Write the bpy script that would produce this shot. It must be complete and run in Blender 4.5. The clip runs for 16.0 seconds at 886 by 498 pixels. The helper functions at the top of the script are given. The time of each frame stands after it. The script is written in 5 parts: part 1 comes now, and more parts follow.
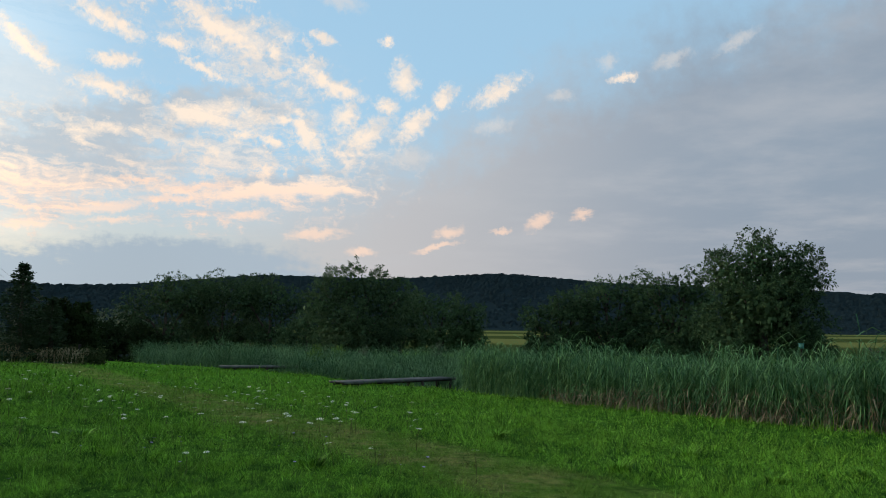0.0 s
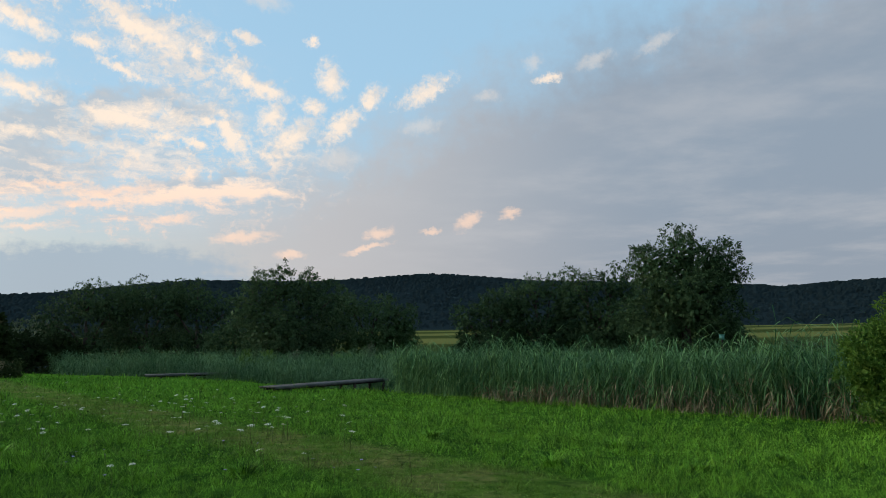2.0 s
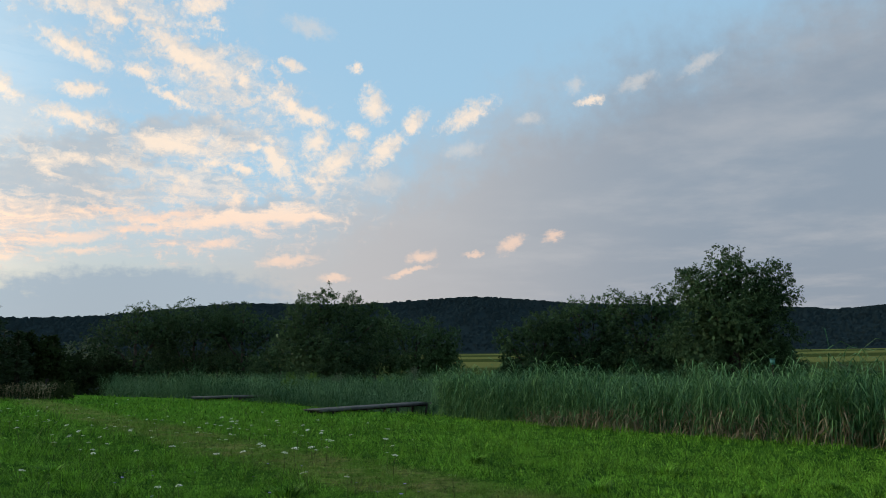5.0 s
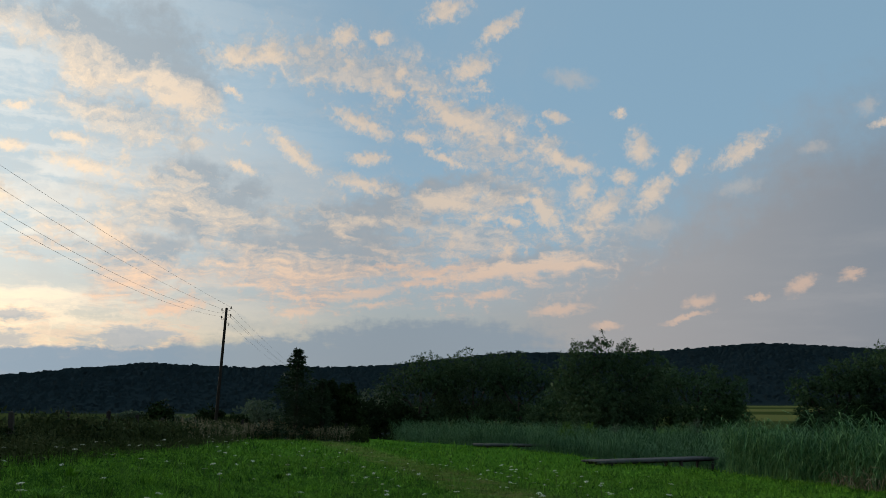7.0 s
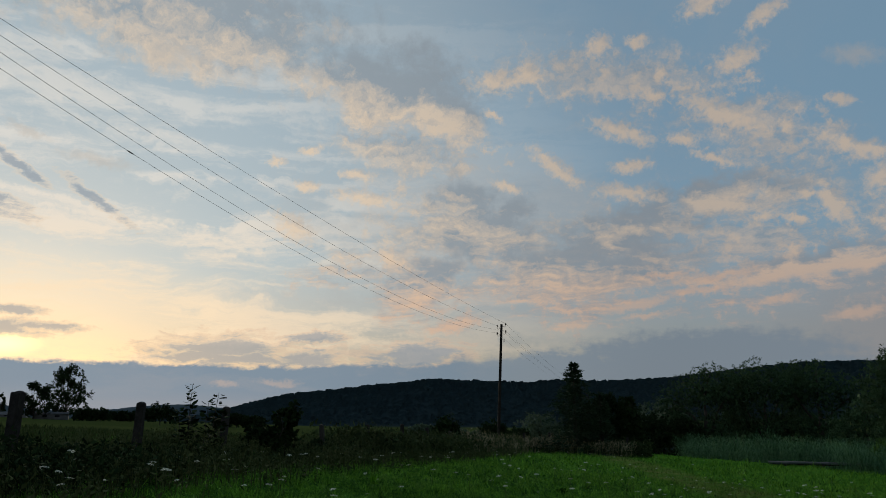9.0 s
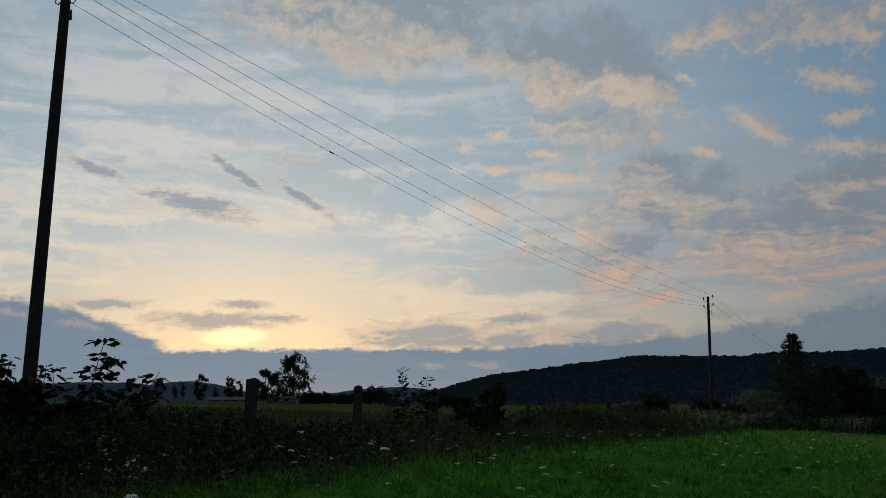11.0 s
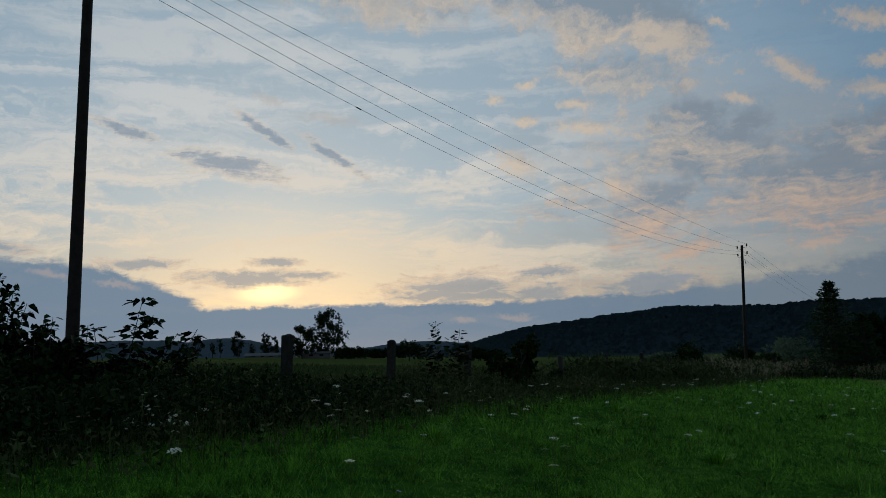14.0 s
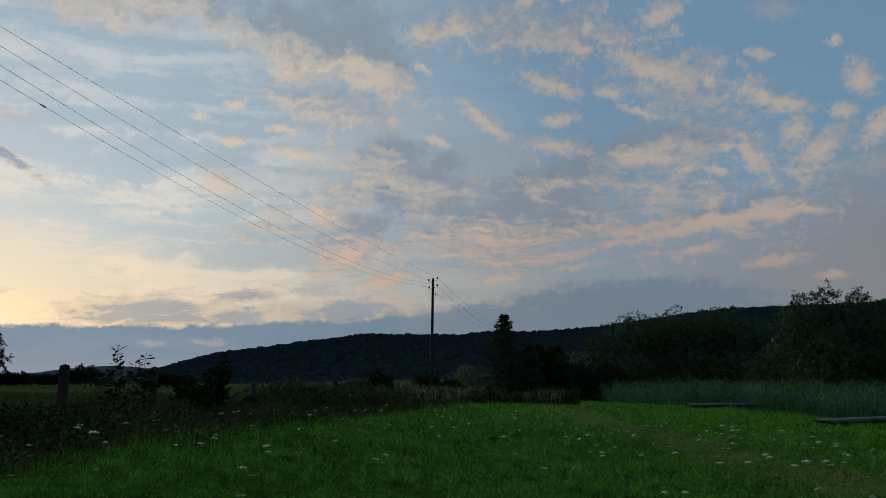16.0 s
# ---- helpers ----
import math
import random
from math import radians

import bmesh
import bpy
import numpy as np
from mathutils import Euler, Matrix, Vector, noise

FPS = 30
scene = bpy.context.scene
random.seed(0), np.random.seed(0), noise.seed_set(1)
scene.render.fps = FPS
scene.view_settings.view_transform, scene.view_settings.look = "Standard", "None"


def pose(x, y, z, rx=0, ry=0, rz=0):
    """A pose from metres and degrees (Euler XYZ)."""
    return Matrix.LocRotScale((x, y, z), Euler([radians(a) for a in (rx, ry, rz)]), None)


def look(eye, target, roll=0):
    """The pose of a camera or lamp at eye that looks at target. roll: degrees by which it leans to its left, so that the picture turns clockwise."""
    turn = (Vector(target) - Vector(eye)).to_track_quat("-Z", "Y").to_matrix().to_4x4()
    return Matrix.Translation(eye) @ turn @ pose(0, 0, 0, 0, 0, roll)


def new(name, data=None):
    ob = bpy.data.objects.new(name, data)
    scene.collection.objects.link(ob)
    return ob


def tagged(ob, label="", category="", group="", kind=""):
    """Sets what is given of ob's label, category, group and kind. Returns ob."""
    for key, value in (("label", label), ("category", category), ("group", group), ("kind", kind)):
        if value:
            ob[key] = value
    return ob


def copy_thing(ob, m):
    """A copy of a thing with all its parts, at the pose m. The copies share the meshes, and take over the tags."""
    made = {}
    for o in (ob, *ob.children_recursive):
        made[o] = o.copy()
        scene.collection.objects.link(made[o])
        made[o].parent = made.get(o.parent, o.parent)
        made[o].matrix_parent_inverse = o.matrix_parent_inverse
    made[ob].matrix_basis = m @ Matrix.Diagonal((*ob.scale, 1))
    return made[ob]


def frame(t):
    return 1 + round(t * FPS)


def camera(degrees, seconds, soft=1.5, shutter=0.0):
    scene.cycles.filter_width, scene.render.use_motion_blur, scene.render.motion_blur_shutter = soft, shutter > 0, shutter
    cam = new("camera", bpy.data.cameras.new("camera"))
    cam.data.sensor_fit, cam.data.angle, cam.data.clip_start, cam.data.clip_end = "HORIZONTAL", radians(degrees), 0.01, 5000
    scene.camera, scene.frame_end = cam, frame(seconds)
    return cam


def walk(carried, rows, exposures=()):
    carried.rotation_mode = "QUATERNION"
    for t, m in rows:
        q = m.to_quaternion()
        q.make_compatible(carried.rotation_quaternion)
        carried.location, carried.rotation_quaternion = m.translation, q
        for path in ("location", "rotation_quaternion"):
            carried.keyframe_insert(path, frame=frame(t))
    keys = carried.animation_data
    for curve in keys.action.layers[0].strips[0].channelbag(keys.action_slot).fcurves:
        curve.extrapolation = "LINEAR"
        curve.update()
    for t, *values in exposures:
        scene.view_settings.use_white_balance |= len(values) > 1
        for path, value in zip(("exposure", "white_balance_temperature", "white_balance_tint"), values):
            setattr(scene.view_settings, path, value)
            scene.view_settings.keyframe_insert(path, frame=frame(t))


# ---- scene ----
# ---------------------------------------------------------------- camera
EYE = 1.6


def aim(yaw, pitch, roll):
    """Camera pose at eye height: yaw to the left, pitch up, picture turned clockwise by roll."""
    return pose(0, 0, EYE, 0, 0, yaw) @ pose(0, 0, 0, 90 + pitch) @ pose(0, 0, 0, 0, 0, roll)


cam = camera(58.62, 16.0, soft=0.8)
walk(cam, [(t, aim(a, b, c)) for t, a, b, c in [
    (0, 0.00, 6.27, 0.79), (0.5, -3.15, 6.27, 0.51), (1, -4.20, 6.13, 0.50), (1.5, -5.27, 6.05, 0.48),
    (2, -5.09, 6.30, -0.85), (2.5, -5.48, 6.75, -1.64), (3, -7.78, 8.05, -1.85), (3.2, -8.35, 8.10, -1.66),
    (5.3, 1.17, 8.04, -0.54), (5.5, 3.64, 9.36, -0.44), (6, 8.92, 11.24, 0.10), (6.5, 13.24, 11.46, 0.57),
    (7, 17.69, 11.58, 0.26), (7.5, 22.93, 11.66, 0.11), (8, 28.24, 11.81, 0.14), (8.5, 33.11, 12.12, 0.21),
    (9, 37.37, 12.43, 0.44), (9.5, 41.50, 12.56, -0.04), (10, 44.79, 12.52, -0.31), (10.2, 46.35, 12.49, -0.21),
    (12.3, 56.86, 8.31, -1.04), (12.5, 56.88, 7.64, -1.02), (13, 56.96, 6.84, -0.97), (13.5, 56.94, 6.88, -0.96),
    (14, 53.98, 7.71, -1.33), (14.5, 48.91, 8.07, -2.01), (15, 43.83, 8.20, -2.03), (15.5, 38.62, 8.02, -1.92),
    (16, 32.30, 9.10, -1.23)]],
    exposures=[(0, 1.12, 6950, 9), (3.2, 1.12, 6950, 9), (5.5, 1.02, 7000, 9), (6, 0.76, 7000, 9), (7, 0.50, 6950, 9), (9, -0.02, 6800, 9), (12.5, -0.24, 6400, 9), (14.5, -0.27, 6230, 8), (16, -0.11, 6300, 8)])

# ---------------------------------------------------------------- world and sun
SUN_AZ, SUN_EL = -66.0, 4.0       # the set sun's bearing (from +y to the right) and height, degrees


class Tree:
    """Short hand for building a node tree."""

    def __init__(self, tree):
        self.t = tree

    def node(self, kind, **sets):
        n = self.t.nodes.new(kind)
        for k, v in sets.items():
            setattr(n, k, v)
        return n

    def link(self, a, b):
        self.t.links.new(a, b)

    def feed(self, socket, value):
        if hasattr(value, "is_output"):
            self.link(value, socket)
        else:
            socket.default_value = value

    def math(self, op, a, b=0.0, c=0.0, clamp=False):
        n = self.node("ShaderNodeMath", operation=op, use_clamp=clamp)
        for s, v in zip(n.inputs, (a, b, c)):
            self.feed(s, v)
        return n.outputs[0]

    def vec(self, op, a, b=(0, 0, 0), scale=None):
        n = self.node("ShaderNodeVectorMath", operation=op)
        self.feed(n.inputs[0], a)
        self.feed(n.inputs[1], b)
        if scale is not None:
            self.feed(n.inputs[3], scale)
        return n.outputs["Value"] if op in ("LENGTH", "DOT_PRODUCT", "DISTANCE") else n.outputs[0]

    def step(self, x, lo, hi, a=0.0, b=1.0):
        n = self.node("ShaderNodeMapRange", interpolation_type="SMOOTHSTEP")
        for s, v in zip(n.inputs, (x, lo, hi, a, b)):
            self.feed(s, v)
        return n.outputs[0]

    def noise(self, v, scale, detail=4.0, rough=0.55, distort=0.0):
        n = self.node("ShaderNodeTexNoise")
        self.feed(n.inputs["Vector"], v)
        n.inputs["Scale"].default_value, n.inputs["Detail"].default_value = scale, detail
        n.inputs["Roughness"].default_value, n.inputs["Distortion"].default_value = rough, distort
        return n.outputs["Fac"], n.outputs["Color"]

    def mix(self, fac, a, b, how="MIX"):
        n = self.node("ShaderNodeMix", data_type="RGBA", blend_type=how)
        self.feed(n.inputs["Factor"], fac)
        for s, v in ((n.inputs[6], a), (n.inputs[7], b)):
            self.feed(s, (*v, 1) if isinstance(v, tuple) and len(v) == 3 else v)
        return n.outputs[2]

    def xyz(self, x, y, z=0.0):
        n = self.node("ShaderNodeCombineXYZ")
        for s, v in zip(n.inputs, (x, y, z)):
            self.feed(s, v)
        return n.outputs[0]

    def blob(self, v, az, el, a, b, turn=0.0):
        """1 in the middle of an ellipse of half axes a, b (degrees), 0 on its rim, below 0 outside."""
        m = self.node("ShaderNodeMapping", vector_type="TEXTURE")
        self.link(v, m.inputs["Vector"])
        m.inputs["Location"].default_value = (az, el, 0)
        m.inputs["Rotation"].default_value = (0, 0, radians(turn))
        m.inputs["Scale"].default_value = (a, b, 1)
        return self.math("SUBTRACT", 1.0, self.vec("LENGTH", m.outputs[0]))

    def most(self, v, blobs, after=0.0):
        """The greatest of many blobs, worked out one after the other."""
        out = None
        for b in blobs:
            last = out if out is not None else after
            n = self.node("ShaderNodeVectorMath", operation="MULTIPLY_ADD")
            self.feed(n.inputs[0], last if hasattr(last, "is_output") else (last,) * 3)
            n.inputs[1].default_value = (1e-7,) * 3
            self.link(v, n.inputs[2])
            w = self.blob(n.outputs[0], *b)
            out = w if out is None else self.math("MAXIMUM", out, w)
        return out


def build_sky():
    world = bpy.data.worlds.new("dusk_sky")
    scene.world = world
    world.use_nodes = True
    world.node_tree.nodes.clear()
    t = Tree(world.node_tree)
    d = t.node("ShaderNodeTexCoord").outputs["Generated"]
    sep = t.node("ShaderNodeSeparateXYZ")
    t.link(d, sep.inputs[0])
    x, y, z = sep.outputs
    az = t.math("MULTIPLY", t.math("ARCTAN2", x, y), 57.2958)
    el = t.math("MULTIPLY", t.math("ARCSINE", z), 57.2958)
    flat = t.xyz(az, el)
    # cloud-deck coordinates, foreshortened towards the horizon
    deep = t.math("ADD", t.math("MAXIMUM", z, 0.0), 0.10)
    deck = t.xyz(t.math("DIVIDE", x, deep), t.math("DIVIDE", y, deep))

    # nearness to the sun's bearing lifts every layer
    def facing(e):
        a, b = radians(SUN_AZ), radians(e)
        return t.vec("DOT_PRODUCT", d, (math.sin(a) * math.cos(b), math.cos(a) * math.cos(b), math.sin(b)))

    near = facing(8.0)
    west = t.step(near, 0.69, 1.04)
    core = t.math("MAXIMUM", t.blob(flat, -66.0, 6.2, 17, 5.5, 0), 0.0)
    disc = t.step(t.blob(flat, -66.6, 4.7, 3.0, 1.0, 2), 0.0, 1.0)

    # clear air
    sky = t.node("ShaderNodeTexSky", sky_type="NISHITA", sun_disc=False)
    sky.sun_elevation, sky.sun_rotation = radians(SUN_EL), radians(SUN_AZ)
    sky.air_density, sky.dust_density, sky.ozone_density, sky.altitude = 1.0, 1.0, 2.0, 200
    col = t.vec("SCALE", sky.outputs[0], scale=0.12)
    high = t.mix(west, (0.162, 0.274, 0.392), (0.47, 0.595, 0.685))
    hot = t.step(near, 0.86, 1.01)
    lowc = t.mix(hot, t.mix(west, (0.222, 0.216, 0.244), (0.40, 0.375, 0.365)), (0.53, 0.485, 0.435))
    air = t.mix(t.step(el, 3.0, t.math("MULTIPLY_ADD", hot, -2.5, 13.5)), lowc, high)
    col = t.mix(0.72, col, air)

    # shared raggedness
    def centred(c, k):
        return t.vec("SCALE", t.vec("SUBTRACT", c, (0.5, 0.5, 0.5)), scale=k)

    warp_f, warp_c = t.noise(flat, 0.20, 5.0, 0.6)
    bent = t.vec("ADD", flat, centred(warp_c, 4.0))
    fine_f, fine_c = t.noise(flat, 0.62, 6.0, 0.60)
    _, curl_c = t.noise(flat, 2.6, 5.0, 0.60)
    small = t.vec("ADD", t.vec("ADD", flat, centred(fine_c, 1.25)), centred(curl_c, 0.50))
    rag = t.math("SUBTRACT", fine_f, 0.5)
    flock, _ = t.noise(flat, 1.9, 7.0, 0.62, 0.4)
    tuft = t.math("SUBTRACT", flock, 0.5)

    # heaped texture of the cloud deck; relief is how steeply it falls off towards the sun
    heap = t.vec("ADD", t.vec("ADD", deck, centred(warp_c, 0.30)), centred(fine_c, 0.16))
    sunward = (math.sin(radians(SUN_AZ)) * 0.055, math.cos(radians(SUN_AZ)) * 0.055, 0)
    lump, _ = t.noise(heap, 4.4, 8.0, 0.62)
    lump_b, _ = t.noise(t.vec("ADD", heap, sunward), 4.4, 8.0, 0.62)
    relief = t.math("MULTIPLY", t.math("SUBTRACT", lump, lump_b), 3.6)

    # thin streaks of veil, warm towards the sun
    sway = t.vec("ADD", flat, centred(warp_c, 1.6))

    def streaks(turn, sx, sy, lo, hi):
        m = t.node("ShaderNodeMapping", vector_type="POINT")
        t.link(sway, m.inputs["Vector"])
        m.inputs["Rotation"].default_value = (0, 0, radians(turn))
        m.inputs["Scale"].default_value = (sx, sy, 1)
        f, _ = t.noise(m.outputs[0], 1.0, 9.0, 0.62, 0.6)
        return f, t.step(f, lo, hi)

    veil, va1 = streaks(-14, 0.050, 0.42, 0.42, 0.62)
    _, va2 = streaks(-58, 0.060, 0.45, 0.53, 0.70)
    shred, _ = streaks(-5, 0.40, 1.9, 0.4, 0.6)
    shred = t.math("SUBTRACT", shred, 0.5)
    lowish = t.step(el, 8.0, 24.0, 1.0, 0.62)
    va = t.math("MULTIPLY", t.math("MULTIPLY", t.math("MAXIMUM", va1, t.math("MULTIPLY", va2, 0.7)), t.math("MULTIPLY_ADD", hot, 0.60, t.math("MULTIPLY", west, 0.40))), lowish)
    col = t.mix(t.math("MULTIPLY", va, 0.95), col, t.mix(t.step(el, 5.0, 18.0), (1.0, 0.79, 0.56), (0.80, 0.76, 0.71)))
    col = t.mix(t.math("MULTIPLY", core, 0.30), col, (1.10, 0.83, 0.49))
    col = t.mix(t.math("MULTIPLY", disc, 0.9), col, (2.3, 1.65, 0.78))

    lit = t.mix(west, (0.405, 0.345, 0.298), (0.80, 0.65, 0.50))
    rose = t.mix(west, (0.42, 0.300, 0.245), (0.78, 0.54, 0.39))
    shade = t.mix(west, (0.186, 0.220, 0.262), (0.30, 0.360, 0.420))
    bright = t.mix(t.step(el, 6.0, 14.0), rose, lit)
    dusky = t.mix(0.5, bright, shade)

    # the great grey sheet: below a rising edge on the north-east side
    edge = t.math("MINIMUM", t.math("MULTIPLY_ADD", az, 0.42, 15.0), t.math("MULTIPLY_ADD", az, 0.26, 16.4))
    under = t.math("SUBTRACT", edge, el)
    under = t.math("ADD", under, t.math("MULTIPLY", rag, 5.0))
    under = t.math("ADD", under, t.math("MULTIPLY", t.math("SUBTRACT", warp_f, 0.5), 6.0))
    da = t.math("MULTIPLY", t.step(under, -3.5, 5.5), t.step(az, -24, -2))
    soft, _ = t.noise(deck, 1.3, 6.0, 0.58)
    dcol = t.mix(t.step(az, -8, 24), (0.208, 0.210, 0.228), (0.106, 0.133, 0.174))
    dcol = t.mix(t.math("MULTIPLY", t.step(soft, 0.42, 0.72), 0.45), dcol, (0.205, 0.212, 0.235))
    col = t.mix(t.math("MULTIPLY", da, 0.93), col, dcol)

    # thin haze of cloud between the flocks
    mist, _ = t.noise(t.vec("ADD", deck, t.vec("SCALE", warp_c, scale=0.8)), 0.9, 7.0, 0.6)
    ha = t.math("MULTIPLY", t.step(mist, 0.36, 0.66), t.math("MULTIPLY", t.step(az, -2, -20), t.math("MULTIPLY", t.step(el, 3.0, 9.0), t.step(el, 16.0, 22.0, 1.0, 0.30))))
    ha = t.math("MULTIPLY", ha, t.step(az, -56, -44))
    col = t.mix(t.math("MULTIPLY", ha, 0.50), col, t.mix(west, (0.258, 0.268, 0.286), (0.48, 0.480, 0.475)))

    # broken flocks of small clouds, lit on their sunward side
    field = t.most(bent, FLOCKS)
    cover = t.math("MULTIPLY_ADD", t.math("MINIMUM", field, 0.7), 0.24, t.math("MULTIPLY_ADD", tuft, 0.25, lump))
    fa = t.math("MULTIPLY", t.step(cover, 0.47, 0.72), t.step(field, -0.25, 0.30))
    glow = t.math("ADD", 0.52, relief, clamp=True)
    fcol = t.mix(glow, shade, bright)
    col = t.mix(t.math("MULTIPLY", fa, 0.66), col, fcol)

    # crumbs of cloud drifting between them
    bits, _ = t.noise(small, 0.85, 5.0, 0.56)
    crumbs = t.math("MULTIPLY_ADD", t.math("MINIMUM", field, 0.6), 0.12, t.math("MULTIPLY_ADD", tuft, 0.22, bits))
    ca = t.math("MULTIPLY", t.step(crumbs, 0.56, 0.74), t.step(field, -0.35, 0.15))
    col = t.mix(t.math("MULTIPLY", ca, 0.62), col, t.mix(glow, dusky, bright))

    # soft grey sheets, their sunward rims lit
    sheets = t.most(bent, GREY_CLOUDS, field)
    sheets_b = t.most(t.vec("ADD", bent, (-1.0, -1.3, 0)), GREY_CLOUDS, sheets)
    slope = t.math("MULTIPLY", t.math("SUBTRACT", sheets, sheets_b), 1.25)
    sheet_d = t.math("ADD", sheets, t.math("MULTIPLY_ADD", rag, 1.5, t.math("MULTIPLY", t.math("SUBTRACT", lump, 0.5), 1.3)))
    ga = t.step(sheet_d, -0.40, 0.45)
    gcol = t.mix(t.math("ADD", t.math("MULTIPLY_ADD", relief, 0.9, slope), 0.06, clamp=True), shade, bright)
    col = t.mix(t.math("MULTIPLY", ga, 0.86), col, gcol)

    # single lit puffs, duller on the side away from the sun
    puffs = t.most(small, PUFFS_NORTH + PUFFS_MIDDLE + PUFFS_WEST, sheets_b)
    puffs_b = t.most(t.vec("ADD", small, (-0.40, -0.35, 0)), PUFFS_NORTH + PUFFS_MIDDLE + PUFFS_WEST, puffs)
    body = t.math("ADD", puffs, t.math("MULTIPLY", tuft, 2.0))
    pa = t.step(body, -0.35, 0.80)
    turned = t.math("ADD", t.math("MULTIPLY_ADD", t.math("SUBTRACT", puffs, puffs_b), 0.9, relief), 0.66, clamp=True)
    col = t.mix(t.math("MULTIPLY", pa, 0.88), col, t.mix(turned, dusky, bright))
    faint = t.most(small, FAINT_PUFFS, puffs_b)
    col = t.mix(t.math("MULTIPLY", t.step(t.math("ADD", faint, t.math("MULTIPLY", tuft, 1.2)), -0.3, 0.9), 0.50), col, dusky)
    embers = t.most(small, EMBERS, faint)
    ea = t.step(t.math("ADD", embers, t.math("MULTIPLY_ADD", tuft, 0.8, t.math("MULTIPLY", shred, 1.4))), -0.35, 0.75)
    col = t.mix(t.math("MULTIPLY", ea, 0.56), col, t.mix(west, (0.45, 0.315, 0.245), (0.82, 0.60, 0.44)))

    # dusky wisps near the sun
    wisps = t.most(t.vec("ADD", t.vec("ADD", flat, centred(fine_c, 0.8)), centred(curl_c, 0.3)), WISPS, embers)
    wd = t.math("ADD", wisps, t.math("MULTIPLY_ADD", tuft, 0.7, t.math("MULTIPLY", shred, 2.6)))
    wa = t.step(wd, -0.22, 0.55)
    col = t.mix(t.math("MULTIPLY", t.math("MULTIPLY", t.step(wd, -0.5, -0.1), t.step(wd, 0.3, -0.05)), 0.35), col, bright)
    col = t.mix(t.math("MULTIPLY", wa, 0.62), col, (0.235, 0.285, 0.36))

    # soft low sheet to the north
    lows = t.most(small, LOW_SHEET, wisps)
    la = t.step(t.math("ADD", lows, t.math("MULTIPLY_ADD", shred, 0.6, t.math("MULTIPLY", rag, 0.8))), -0.10, 0.36)
    col = t.mix(t.math("MULTIPLY", la, 0.90), col, t.mix(west, (0.148, 0.190, 0.240), (0.235, 0.305, 0.380)))

    # low bank along the horizon
    gentle = t.vec("ADD", t.vec("ADD", flat, centred(fine_c, 0.8)), centred(curl_c, 0.25))
    bank = t.most(gentle, BANK, lows)
    ba = t.step(t.math("ADD", bank, t.math("MULTIPLY_ADD", shred, 0.16, t.math("MULTIPLY", rag, 0.12))), -0.015, 0.075)
    ba = t.math("MULTIPLY", ba, t.step(az, -30, -38, 0.0, 1.0))
    bcol = t.mix(west, (0.142, 0.184, 0.226), (0.205, 0.285, 0.380))
    gash = t.step(t.math("ADD", t.most(small, GASHES, bank), t.math("MULTIPLY", tuft, 1.2)), -0.2, 0.7)
    thin = t.math("MULTIPLY_ADD", t.step(el, 2.6, 0.8), 0.30, t.math("MULTIPLY", t.step(veil, 0.46, 0.68), t.step(el, 0.0, 5.0, 0.15, 0.32)))
    bcol = t.mix(thin, bcol, t.mix(0.3, bcol, rose))
    col = t.mix(t.math("MULTIPLY", ba, 0.97), col, t.mix(t.math("MULTIPLY", gash, 0.30), bcol, rose))

    # sky away from the sun's bearing is raised by up to 17 percent
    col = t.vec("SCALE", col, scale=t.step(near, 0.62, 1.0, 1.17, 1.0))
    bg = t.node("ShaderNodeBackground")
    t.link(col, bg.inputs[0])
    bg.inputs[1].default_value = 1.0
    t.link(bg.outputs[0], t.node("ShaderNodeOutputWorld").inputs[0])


# clouds: bearing, height, half length, half height, turn (degrees)
PUFFS_NORTH = [(-3, 18.4, 1, 1.33, 6), (-0.1, 17.1, 1.2, 0.77, 39), (-2.2, 15.1, 1.9, 0.82, 42), (-5.7, 14.3, 2.4, 0.89, 39), (-7.3, 15.7, 1.1, 0.88, 41),
               (-10.2, 14.3, 1.9, 0.78, -57), (-8.3, 17.7, 2.5, 0.6, -24), (-4.3, 16.4, 0.9, 0.6, -17), (3.9, 17.5, 2.1, 0.72, 26), (13.2, 18.3, 1, 0.35, 11),
               (-11.9, 15, 0.8, 0.35, 4), (-14.6, 13.8, 0.6, 0.39, 4), (-12.6, 13.5, 1, 0.36, -16), (-4.5, 20.8, 0.5, 0.34, 2), (-9.2, 20.8, 1.1, 0.39, -15), (-12.9, 11.4, 0.6, 0.71, 3)]
PUFFS_MIDDLE = [(-23.9, 20.4, 2.5, 0.69, -21), (-28.9, 18.2, 2.5, 0.65, -36), (-23.4, 18, 1.5, 0.56, 2), (-23.8, 16.2, 2.4, 0.69, -10), (-17, 21.2, 3.5, 0.89, -26),
                (-15.5, 24.5, 1.9, 0.96, 22), (-13.3, 27.2, 2, 0.65, 30), (-25.4, 26.5, 1, 0.86, 30), (-22.6, 26.5, 1, 0.53, 2), (-20.9, 24.1, 0.5, 0.7, 1), (-21.4, 22.7, 1, 0.47, 2),
                (-17.5, 28.4, 2, 0.85, 17), (-17.5, 18.1, 1.7, 0.41, -24), (-19.6, 19.6, 1.3, 0.56, -9), (-12.7, 19.9, 0.6, 0.64, -1)]
